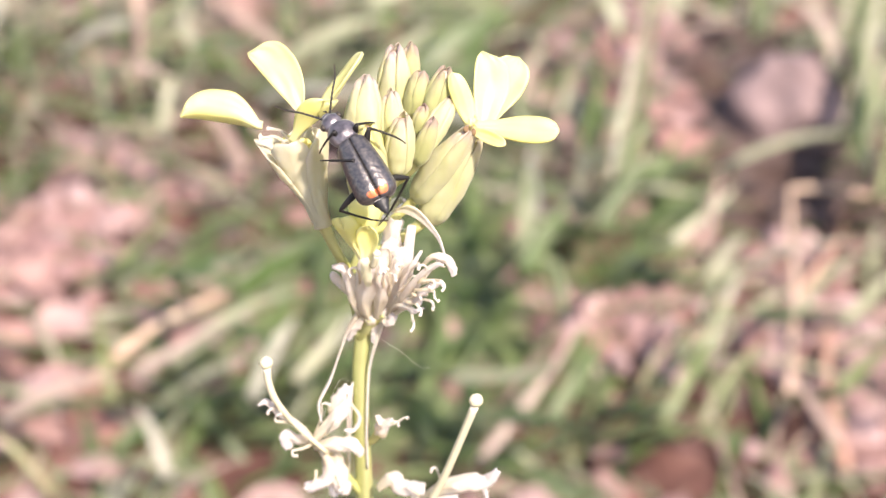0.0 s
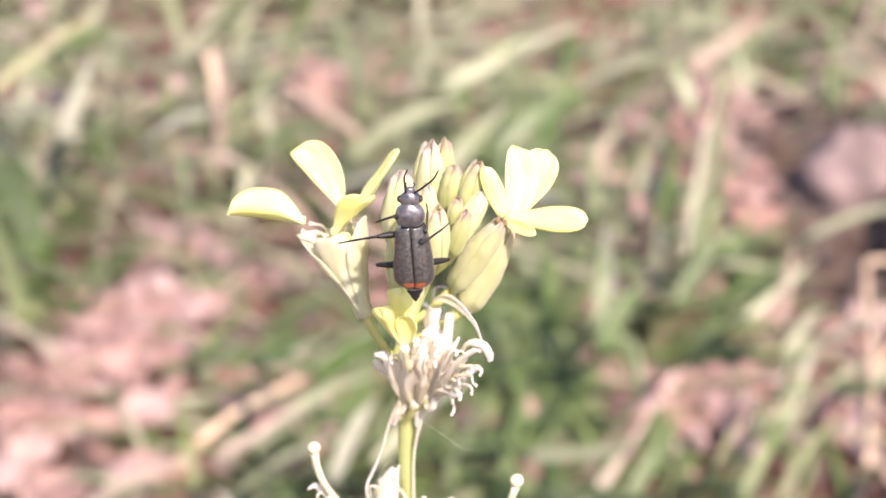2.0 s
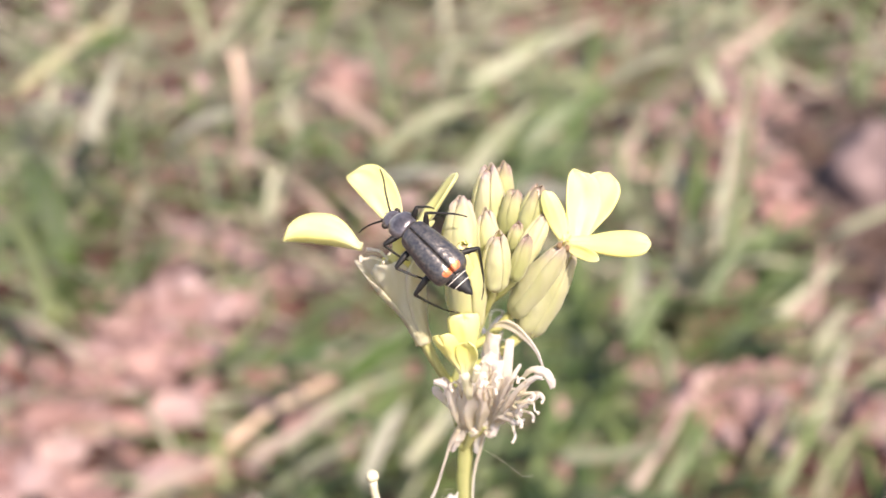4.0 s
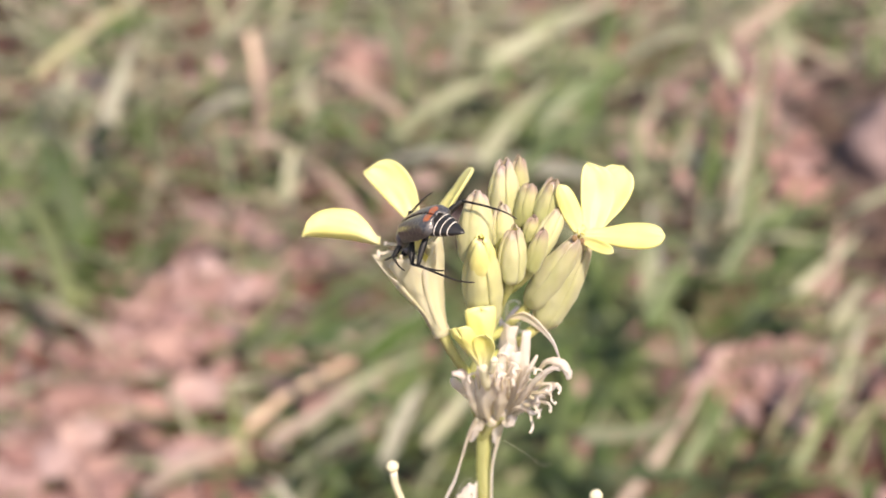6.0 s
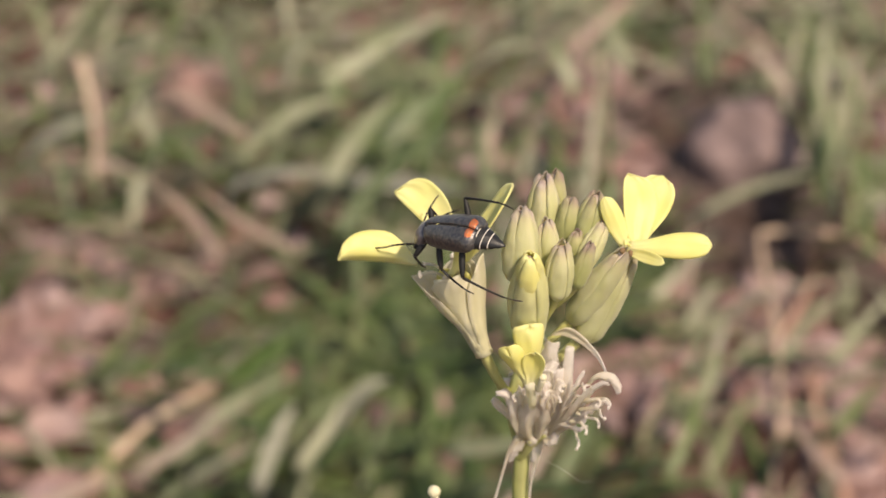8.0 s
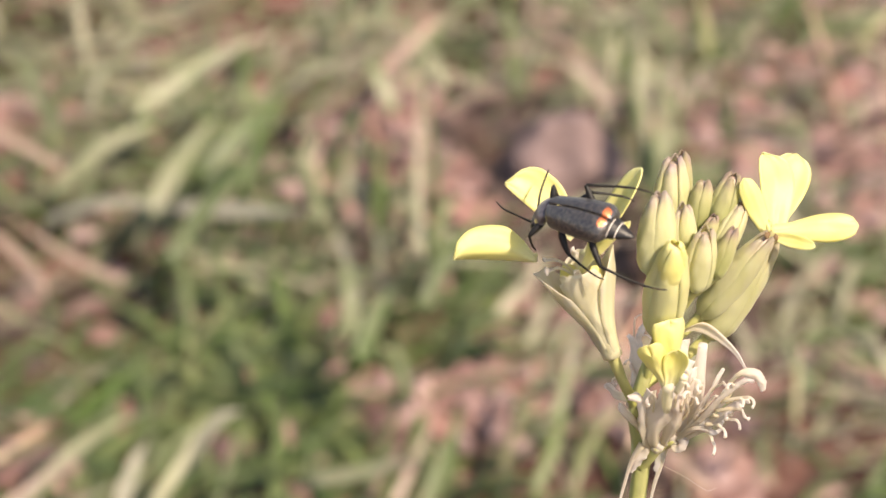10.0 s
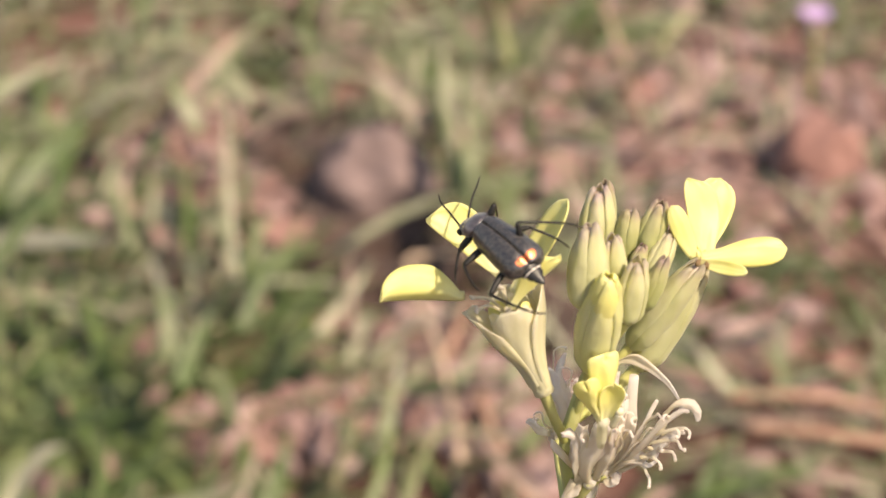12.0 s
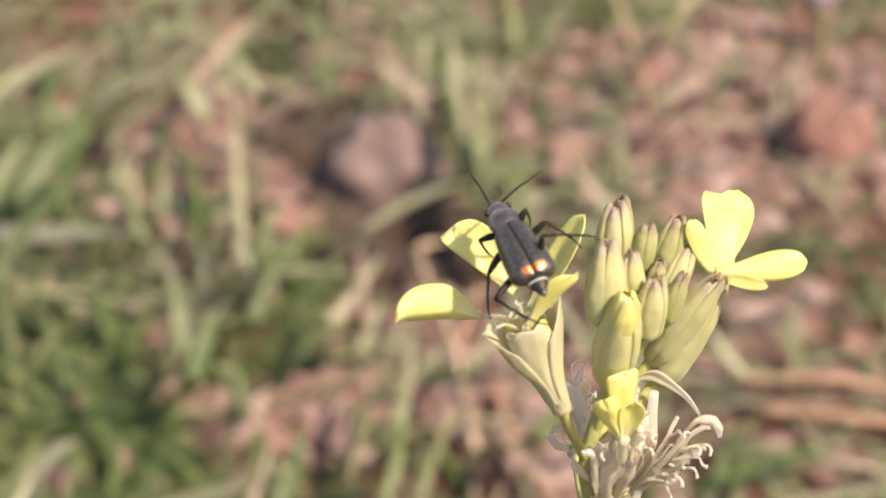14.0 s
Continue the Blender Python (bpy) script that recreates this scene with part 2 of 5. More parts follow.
def sheet(bm, grid, thick=0.0, along=None, spots=None):
    """A closed thin shell over a grid of points (rows along it)."""
    lay, sp = bm.verts.layers.float["along"], bm.verts.layers.float["spot"]
    n, m = len(grid), len(grid[0])
    top = []
    for i, row in enumerate(grid):
        line = []
        for j, p in enumerate(row):
            v = bm.verts.new(p)
            v[lay] = along[i] if along else i / (n - 1)
            if spots:
                v[sp] = spots[i][j]
            line.append(v)
        top.append(line)
    faces = []
    for i in range(n - 1):
        for j in range(m - 1):
            faces.append(bm.faces.new((top[i][j], top[i][j + 1], top[i + 1][j + 1], top[i + 1][j])))
    if thick:
        bm.normal_update()
        low = []
        for i in range(n):
            line = []
            for j in range(m):
                v = bm.verts.new(top[i][j].co - top[i][j].normal * thick)
                v[lay], v[sp] = top[i][j][lay], top[i][j][sp]
                line.append(v)
            low.append(line)
        for i in range(n - 1):
            for j in range(m - 1):
                bm.faces.new((low[i][j], low[i + 1][j], low[i + 1][j + 1], low[i][j + 1]))
        for i in range(n - 1):
            bm.faces.new((top[i][0], top[i + 1][0], low[i + 1][0], low[i][0]))
            bm.faces.new((top[i][-1], low[i][-1], low[i + 1][-1], top[i + 1][-1]))
        for j in range(m - 1):
            bm.faces.new((top[0][j], low[0][j], low[0][j + 1], top[0][j + 1]))
            bm.faces.new((top[-1][j], top[-1][j + 1], low[-1][j + 1], low[-1][j]))
    return bm


def blob(bm, centre, size, axes=None, rough=0.0, seed=0, level=2):
    """A lumpy ellipsoid."""
    lay = bm.verts.layers.float["along"]
    made = bmesh.ops.create_icosphere(bm, subdivisions=level, radius=1.0)["verts"]
    turn = axes or Matrix.Identity(3)
    for v in made:
        d = 1 + rough * noise.noise(v.co * 1.7 + Vector((seed, 2 * seed, 0)))
        v[lay] = 0.5 + 0.5 * v.co.z
        v.co = Vector(centre) + turn @ Vector((v.co.x * size[0] * d, v.co.y * size[1] * d, v.co.z * size[2] * d))
    return bm


def petal_mesh(base, tip, side, width, cup=0.3, bend=0.2, claw=0.16, notch=0.0, curl=0.0, seed=1, n=22, m=13, full=0.62, blunt=2.8, skew=0.0, convex=False):
    """A clawed petal from base to tip, spread along side; cup bows it across, bend along, curl rolls its one edge over."""
    base, tip = Vector(base), Vector(tip)
    axis = tip - base
    length = axis.length
    axis.normalize()
    side = Vector(side)
    side = (side - axis * side.dot(axis)).normalized()
    normal = axis.cross(side)
    grid = []
    for i in range(n):
        u = i / (n - 1)
        if u < full:
            t = max(0.0, (u - 0.06) / (full - 0.06))
            w = claw + (1 - claw) * (math.sin(t * math.pi / 2) ** 0.9 if convex else t * t * (3 - 2 * t))
        else:
            w = math.sqrt(max(0.0, 1 - ((u - full) / (1.0 - full)) ** blunt))
        w = max(w, 0.03) * width / 2
        row = []
        for j in range(m):
            v = 2 * j / (m - 1) - 1
            along = length * (u - notch * u ** 6 * (1 - abs(v)) ** 2)
            out = cup * width * (v * v - 0.4) * (w / width * 2) - bend * length * (u * u - u)
            out += 0.06 * width * noise.noise(Vector((3 * u + seed, 2.2 * v, seed * 3.1))) + 0.008 * width * u * math.sin(11 * v + 2 * math.sin(3 * u + seed))
            lateral = (v + skew) * w
            if curl and v > 0.45:
                c = (v - 0.45) / 0.55
                out += curl * c * w
                lateral -= 0.3 * abs(curl) * c * w
            row.append(base + axis * along + side * lateral + normal * out)
        grid.append(row)
    return sheet(fresh(), grid, thick=0.06)


def bud_radius(u):
    """The outline of a bud from its base to its blunt tip, as a share of its half width."""
    return float(np.interp(u, (0.0, 0.06, 0.16, 0.40, 0.62, 0.80, 0.92, 1.0), (0.40, 0.66, 0.87, 1.0, 0.92, 0.70, 0.47, 0.26)))


def bud_shell(base, tip, width, angle, spread=0.95, proud=0.03, flare=0.0, reach=1.0, n=24, m=11, seed=0):
    """One keeled sepal wrapped on a bud, at an angle round its axis, with a knobbed tip that stands off a little."""
    base, tip = Vector(base), Vector(tip)
    axis = tip - base
    length = axis.length
    axis.normalize()
    x = axis.orthogonal().normalized()
    y = axis.cross(x)
    grid = []
    for i in range(n):
        u = i / (n - 1)
        close = max(0.0, (u - 0.62) / 0.38)
        half = spread * (1 - 0.34 * close ** 2.2)
        r = width / 2 * bud_radius(u) + proud * width + flare * u ** 3
        lean = 0.05 * width * noise.noise(Vector((1.7 * u, seed * 2.3, 0.5)))
        row = []
        for j in range(m):
            v = 2 * j / (m - 1) - 1
            a = angle + v * half + 0.10 * close * math.sin(5 * seed)
            keel = 0.022 * width * (1 - abs(v)) ** 1.6 * (0.4 + 0.6 * u)
            wrinkle = 0.030 * width * noise.noise(Vector((3.2 * u + seed, 2.6 * v, seed))) + 0.035 * width * close * noise.noise(Vector((11 * u, 5 * v, seed + 4)))
            edge = -0.05 * width * abs(v) ** 5
            knob = 0.05 * width * (1 - 0.6 * abs(v)) * math.exp(-((u - 0.93) / 0.055) ** 2)
            foot = 0.04 * width * (1 - abs(v)) ** 1.5 * math.exp(-((u - 0.10) / 0.09) ** 2)
            rr = r + keel + wrinkle + edge + knob + foot + lean
            up = u * length * reach * (1 - 0.035 * close * v * v)
            row.append(base + axis * up + (x * math.cos(a) + y * math.sin(a)) * rr)
        grid.append(row)
    return sheet(fresh(), grid, thick=0.03)


def lathe(bm, base, tip, radii, seg=16, squash=1.0, across=None, a0=0.0, a1=1.0):
    """A turned body from base to tip."""
    base, tip = Vector(base), Vector(tip)
    axis = (tip - base)
    x = Vector(across) if across else axis.orthogonal()
    x = (x - axis * x.dot(axis) / axis.length_squared).normalized()
    y = axis.normalized().cross(x)
    lay = bm.verts.layers.float["along"]
    rings = []
    for i, r in enumerate(radii):
        u = i / (len(radii) - 1)
        ring = []
        for k in range(seg):
            a = 2 * math.pi * k / seg
            v = bm.verts.new(base + axis * u + (x * math.cos(a) + y * math.sin(a) * squash) * max(r, 0.01))
            v[lay] = a0 + (a1 - a0) * u
            ring.append(v)
        rings.append(ring)
    for a, b in zip(rings, rings[1:]):
        for k in range(seg):
            bm.faces.new((a[k], a[(k + 1) % seg], b[(k + 1) % seg], b[k]))
    bm.faces.new(rings[0][::-1])
    bm.faces.new(rings[-1])
    return bm


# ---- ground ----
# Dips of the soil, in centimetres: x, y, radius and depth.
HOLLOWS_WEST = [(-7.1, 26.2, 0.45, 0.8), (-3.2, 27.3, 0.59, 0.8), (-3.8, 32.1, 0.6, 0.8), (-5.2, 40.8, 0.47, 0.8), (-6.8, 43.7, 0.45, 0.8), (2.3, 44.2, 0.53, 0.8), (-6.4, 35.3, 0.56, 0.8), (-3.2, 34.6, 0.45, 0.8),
        (9.7, 39.4, 0.76, 0.8), (9.8, 42.5, 0.46, 0.8), (9.8, 36.9, 0.45, 0.8), (0.5, 27.0, 0.49, 0.8), (8.9, 45.4, 0.55, 0.8), (9.3, 32.4, 0.53, 0.8), (-0.1, 35.2, 0.45, 0.8), (3.4, 43.5, 0.51, 0.8)]
HOLLOWS_EAST = [(3.4, 33.1, 0.49, 0.8), (9.6, 39.4, 0.59, 0.8), (10.6, 42.2, 0.56, 0.8), (11.5, 40.9, 0.45, 0.8), (10.6, 34.6, 0.53, 0.8), (2.5, 35.7, 0.54, 0.8), (1.4, 27.2, 0.46, 0.8), (4.9, 26.3, 0.51, 0.8),
        (19.7, 43.3, 0.8, 0.8), (15.3, 35.6, 0.46, 0.8), (21.6, 35.7, 0.45, 0.8), (8.3, 26.5, 0.45, 0.8)]
HOLLOWS = HOLLOWS_WEST + HOLLOWS_EAST


def hollows(x, y):
    """Dips in the soil, in metres."""
    return sum(0.01 * d * math.exp(-((100 * x - a) ** 2 + 0.5 * (100 * y - b) ** 2) / (r * r)) for a, b, r, d in HOLLOWS)


def off_hollows(spots):
    """Leaves out the spots that lie in a hollow or beside the grey stone."""
    return [(x, y) for x, y in spots if hollows(x / 100, y / 100) < 0.003 and ((x - 10.0) / 3.3) ** 2 + ((y - 35.8) / 6.0) ** 2 > 1]


def lusher(spots):
    """Leaves out three of four spots on the deep green turf before the stone."""
    return [(x, y) for k, (x, y) in enumerate(spots) if k % 4 == 0 or not (-2 < x < 6.5 and y < 31.5)]


def ground_height(x, y):
    """Gentle lumps of the soil, in metres."""
    d = math.hypot(x, y - 0.35)
    fade = max(0.0, 1 - d / 1.2)
    return fade * (0.012 * noise.noise(Vector((x * 9, y * 9, 0.3))) + 0.005 * noise.noise(Vector((x * 40, y * 40, 1.7)))) - 0.004 - hollows(x, y)


def build_ground():
    near = np.linspace(-0.7, 0.9, 120)
    far = np.geomspace(1.0, 400, 18)
    xs = np.concatenate([-far[::-1], near, far])
    ys = np.concatenate([-far[::-1], near + 0.2, far + 0.2])
    verts = [(x, y, ground_height(x, y)) for y in ys for x in xs]
    w = len(xs)
    faces = [(j * w + i, j * w + i + 1, (j + 1) * w + i + 1, (j + 1) * w + i) for j in range(len(ys) - 1) for i in range(w - 1)]
    mesh = bpy.data.meshes.new("ground")
    mesh.from_pydata(verts, [], faces)
    mesh.materials.append(SOIL)
    mesh.polygons.foreach_set("use_smooth", [True] * len(faces))
    tagged(new("ground", mesh), "bare reddish-brown soil under sparse grass", "ground", kind="structure")


build_ground()

# Patches of the turf, in centimetres: x, y, radius.
GREENS = [(0.5, 24.5, 1.1), (2.5, 24.0, 0.9), (1.5, 28.0, 0.9), (1.5, 41, 1.5), (2.5, 36.5, 1.2), (4.0, 38.5, 1.0), (5.0, 31, 1.2), (2.0, 31.5, 1.0), (4.5, 25.5, 0.9), (1.0, 26.0, 1.0), (-11, 38, 2), (-11, 35, 1.6), (-4, 41, 1.4), (-3, 31, 1.8), (1, 38, 1), (2, 43, 1.5), (3, 31, 0.9), (4, 28.8, 0.6), (2.2, 27.5, 1.2), (0.5, 30.5, 1.0), (2.0, 29.5, 0.8), (3.2, 27.2, 0.8), (5, 26, 1.0), (6.3, 31.5, 0.8), (-9.5, 34, 1.4),
          (-2, 26, 1.4), (-3, 27, 0.9), (2, 33, 0.8), (6.5, 33, 0.9), (2, 29, 0.9), (13, 38, 1), (18, 31, 1.2), (21, 46, 1.4), (3, 42, 1.6), (0, 29, 1.5)]
LIGHTS = [(17, 37, 1.0), (20, 40, 1.0), (22, 36.5, 0.9), (16, 34, 1.0), (23.5, 42, 1.0), (14.5, 31, 0.8), (5, 33, 1.2), (7, 35, 1.2), (6, 30, 1.4), (8, 32, 1.2), (6, 37, 1), (-11, 49, 2), (-8, 45, 1.5), (-1, 47, 1.6), (4, 46, 1.5), (12, 43, 1), (14, 42, 1.2), (18, 47, 1.4), (17, 24, 1.4), (8, 47, 2), (0, 51, 2)]
STRAWS = [(22, 45, 1.6), (25, 41, 1.4), (18, 44, 1.2), (-6, 46, 0.9), (-10, 43, 1), (-3, 45, 1.4), (2, 38, 1), (-2, 42, 1.4), (-6, 34, 1.2), (8, 29, 0.7), (5, 35, 0.7), (15, 26, 1.1), (-7, 38, 1.4)]
BARE = [(10.2, 30.2, 1.2), (9.3, 27.6, 1.0), (11.2, 27.0, 1.0), (10.6, 24.4, 0.9), (24.5, 43.5, 2.0), (20.5, 43.0, 1.5), (26, 39, 1.6), (23, 34.2, 1.5), (3.9, 30.0, 0.6), (4.2, 33.0, 0.6), (4.5, 27.8, 0.6), (-9, 29, 2.6), (-9, 26, 2.2), (-7, 32, 1.4), (-3, 46, 0.9), (6, 42, 1.4), (8, 40, 1.4), (6, 28, 0.8), (8, 43, 1), (8, 38, 1), (5, 29, 0.6),
        (19, 39, 1.8), (19, 35, 1.4), (16, 42, 1.4), (18, 29, 1), (-3, 28, 0.7), (-7, 36, 0.8), (22, 38, 2.2)]


def bare_at(x, y):
    return any((x - a) ** 2 + ((y - b) * 0.6) ** 2 < r * r for a, b, r in BARE)


def blades(name, label, mat, spots, length, width, flat, seed):
    """One bed of curved grass blades; spots holds x, y in centimetres."""
    rng = random.Random(seed)
    verts, faces = [], []
    n = 6
    for x, y in spots:
        x, y = x / 100, y / 100
        z = ground_height(x, y) - 0.002
        l = rng.uniform(*length) / 100
        w = rng.uniform(*width) / 1000
        turn = rng.gauss(1.35, 0.5) if rng.random() < 0.22 else rng.gauss(0.3, 0.75) + (math.pi if rng.random() < 0.5 else 0)
        rise = rng.uniform(*flat)
        droop = rng.uniform(0.5, 1.6)
        face = turn + math.pi / 2 + rng.uniform(-0.7, 0.7)
        p, base = Vector((x, y, z)), len(verts)
        for i in range(n):
            u = i / (n - 1)
            a = rise - droop * u
            if i:
                p = p + Vector((math.cos(turn) * math.cos(a), math.sin(turn) * math.cos(a), math.sin(a))) * (l / (n - 1))
                p.z = max(p.z, ground_height(p.x, p.y) + 0.001)
            half = w / 2 * (0.55 + 0.9 * u) if u < 0.5 else w / 2 * max(0.06, 1 - ((u - 0.5) / 0.5) ** 1.7)
            s = Vector((math.cos(face), math.sin(face), 0.25 * math.sin(3 * u + x * 90)))
            verts += [tuple(p - s * half), tuple(p + Vector((0, 0, -0.25 * half))), tuple(p + s * half)]
            if i:
                k = base + 3 * i
                faces += [(k - 3, k - 2, k + 1, k), (k - 2, k - 1, k + 2, k + 1)]
    mesh = bpy.data.meshes.new(name)
    mesh.from_pydata(verts, [], faces)
    mesh.materials.append(mat)
    mesh.polygons.foreach_set("use_smooth", [True] * len(faces))
    return tagged(new(name, mesh), label, "grass", kind="stuff")


def scattered(count, box, seed, keep=1.0):
    rng = random.Random(seed)
    out = []
    while len(out) < count:
        x, y = rng.uniform(box[0], box[1]), rng.uniform(box[2], box[3])
        if not bare_at(x, y) or rng.random() > keep:
            out.append((x, y))
    return out


def around(patches, per, seed):
    rng = random.Random(seed)
    return [(x + rng.gauss(0, r * 0.6), y + rng.gauss(0, r * 0.9)) for x, y, r in patches for _ in range(int(per * r))]


VIEW = (-16, 34, 16, 60)
blades("green_grass", "short fresh green grass blades growing from the soil", GREEN, off_hollows(around(GREENS, 26, 1) + scattered(1300, VIEW, 2)), (1.5, 4.6), (1.0, 3.4), (0.15, 1.0), 3)
blades("pale_grass", "pale grey-green grass blades leaning over the soil", LIGHT, lusher(off_hollows(around(LIGHTS, 18, 4) + scattered(1700, VIEW, 5))), (2.0, 5.4), (0.8, 3.2), (0.1, 0.95), 6)
blades("dry_grass", "dead straw-coloured grass blades lying on the soil", STRAW, lusher(off_hollows(around(STRAWS, 16, 7) + scattered(520, VIEW, 8, 0.5))), (2.0, 5.0), (0.6, 2.6), (0.05, 0.7), 9)
# Blades that stand out: foot x, y and tip x, y in centimetres, width in millimetres.
BRIGHT_BLADES_A = [(-9.3, 37.2, -8.9, 39.5, 3.9), (0.7, 34.5, 2.8, 32.2, 3.6), (4.0, 29.2, 3.9, 30.6, 2.9), (-1.9, 22.3, -1.2, 23.4, 2.8), (-0.3, 24.1, 0.6, 24.2, 3.0), (7.1, 24.2, 7.7,
        25.3, 1.9), (-3.3, 20.0, -3.8, 20.6, 2.4), (-7.2, 36.7, -5.6, 36.4, 3.3), (-2.3, 34.4, 0.0, 32.9, 3.2), (17.6, 32.6, 17.8, 32.5, 2.8), (15.8, 25.3, 16.1, 24.5, 2.6)]
PALE_BLADES_A = [(-10.6, 37.7, -10.3, 38.6, 3.2), (-4.0, 37.0, -4.4, 38.4, 2.7), (-2.0, 35.8, 0.3, 36.8, 3.8), (0.3, 39.7, 2.5, 41.0, 4.1), (0.1, 34.4, 1.7, 36.5, 4.6), (3.9, 33.1, 4.0,
        35.0, 2.4), (6.8, 38.5, 6.3, 39.5, 3.7), (5.8, 31.0, 7.3, 37.5, 1.9), (-1.7, 38.8, -2.6, 42.2, 4.1), (-4.5, 32.7, -4.2, 33.4, 2.5), (-1.1, 22.9, -0.2, 23.8, 2.4), (-3.2,
        22.8, -1.9, 22.5, 2.1), (4.3, 25.4, 4.0, 25.8, 1.8), (3.6, 27.7, 3.8, 29.5, 3.1), (1.9, 23.1, 3.6, 22.2, 2.4), (11.8, 31.3, 12.5, 38.6, 1.9), (8.7, 31.8, 10.9, 31.5, 2.4), (8.9, 25.3, 10.4, 26.2, 1.8), (-3.5, 23.4, -1.4, 24.4, 2.8)]
PALE_BLADES_B = [(-1.4, 23.4, -0.2, 23.7, 2.1), (-2.7, 25.0, -1.6, 24.8, 2.1), (1.4, 36.2, 2.0, 35.5, 2.9), (2.3, 41.7, 4.0, 41.6, 2.8), (4.3, 29.0, 4.7, 28.8, 2.5), (7.0, 25.1, 7.6,
        26.0, 2.0), (11.8, 33.6, 13.6, 39.3, 5.0), (6.1, 23.1, 6.7, 23.2, 1.7), (4.2, 40.2, 5.8, 39.6, 2.5), (14.2, 23.4, 13.7, 24.1, 2.0), (6.8, 28.2, 8.1, 29.0, 2.1), (12.9,
        31.5, 12.0, 31.7, 2.3), (-11.4, 38.9, -9.3, 36.2, 2.7), (-6.9, 42.9, -7.4, 44.1, 3.0), (8.4, 39.6, 7.9, 40.6, 2.6), (-9.2, 27.4, -8.8, 27.5, 2.1)]
GREEN_BLADES_A = [(-9.0, 31.3, -10.3, 34.2, 5.5), (-8.9, 28.7, -10.0, 31.0, 4.8), (-4.4, 36.2, -2.8, 35.9, 3.3), (0.2, 31.9, 2.4, 34.6, 3.6), (2.4, 35.2, 3.8, 38.5, 2.9), (3.6, 27.0, 4.4,
        28.0, 3.8), (6.0, 31.0, 6.7, 31.6, 2.7), (-3.6, 26.6, -2.4, 26.0, 3.7), (-2.4, 25.9, -1.0, 26.4, 3.7), (-2.6, 23.7, -1.2, 24.1, 3.2), (5.3, 28.7, 6.4, 30.0, 2.8), (4.3,
        25.7, 3.9, 26.1, 3.1), (2.1, 22.0, 3.9, 20.5, 2.8), (3.3, 20.2, 4.4, 18.5, 3.5), (-3.8, 26.7, -2.3, 24.8, 3.1), (-2.5, 25.1, -1.6, 23.0, 2.6), (1.4, 35.9, 3.5, 37.4,
        4.9), (1.2, 26.5, 2.0, 25.6, 2.3), (5.3, 26.4, 6.0, 26.3, 3.6)]
GREEN_BLADES_B = [(1.7, 24.0, 2.5, 23.8, 2.5), (6.7, 31.0, 7.3, 31.4, 2.2), (3.9, 38.8, 2.8, 38.6, 4.0), (9.4, 22.8, 10.3, 23.1, 3.0), (12.3, 23.9, 11.9, 24.6, 2.7), (16.5, 26.4, 17.1,
        26.7, 2.2), (12.0, 20.5, 12.7, 20.8, 2.2), (-10.4, 42.1, -8.6, 41.9, 4.2), (-3.9, 42.7, -3.3, 43.0, 3.5)]
GREEN_BLADES_C = [(11.9, 33.2, 12.8, 37.7, 2.7), (12.4, 36.5, 13.5, 40.5, 2.4), (11.8, 30.2, 12.3, 31.5, 2.7), (11.7, 31.3, 12.1, 33.6, 2.1), (11.5, 32.0, 12.6, 34.8, 2.4), (12.8, 34.3, 14.0, 37.2, 2.2), (6.7, 33.3, 7.7, 39.8, 2.5), (12.0, 29.4, 12.8, 32.9, 2.7), (3.7, 21.7, 4.7, 23.2, 2.6), (5.8, 21.6, 6.7, 22.9, 2.2)]
PALE_BLADES_C = [(6.9, 24.0, 7.7, 25.7, 2.2), (12.3, 33.4, 13.5, 36.9, 2.2), (10.0, 25.2, 11.2, 26.1, 2.4), (11.9, 36.9, 13.1, 39.8, 2.1)]
YELLOW_BLADES_A = [(-11.6, 39.9, -9.4, 42.4, 3.1), (-5.3, 19.4, -6.2, 19.8, 1.7), (-4.5, 22.3, -4.9, 23.6, 1.9), (6.5, 21.5, 7.7, 22.7, 1.7), (5.5, 22.7, 6.0, 23.0, 1.6), (11.5, 22.9,
        11.8, 23.8, 1.6), (15.8, 40.2, 16.2, 42.2, 3.0), (19.8, 39.4, 21.0, 39.9, 3.0), (0.3, 28.0, 1.0, 28.1, 2.0)]
STRAW_BLADES_A = [(-5.3, 35.8, -5.6, 41.0, 2.5), (-4.1, 34.8, -5.1, 34.1, 2.6), (-1.8, 37.2, -3.7, 38.4, 2.5), (-2.5, 31.4, -3.8, 32.8, 2.9), (-0.9, 31.4, -2.7, 32.7, 2.1), (-4.2, 23.1,
        -2.7, 23.5, 2.1), (2.9, 22.3, 3.6, 22.6, 1.7), (2.4, 20.6, 4.0, 22.9, 1.9), (7.5, 27.8, 7.9, 29.4, 2.7), (12.3, 36.9, 11.2, 38.5, 2.7), (-6.5, 21.5, -4.7, 21.6, 2.8),
        (-3.2, 19.3, -2.1, 19.2, 1.6), (3.7, 34.1, 4.2, 35.0, 3.5), (12.7, 39.4, 11.3, 41.2, 2.6), (14.4, 31.3, 13.9, 31.7, 2.5), (9.1, 21.2, 8.3, 22.4, 2.0), (7.0, 41.0, 8.6,
        42.0, 3.6), (19.1, 35.8, 19.7, 37.4, 3.6), (14.2, 37.3, 14.1, 38.0, 2.8)]
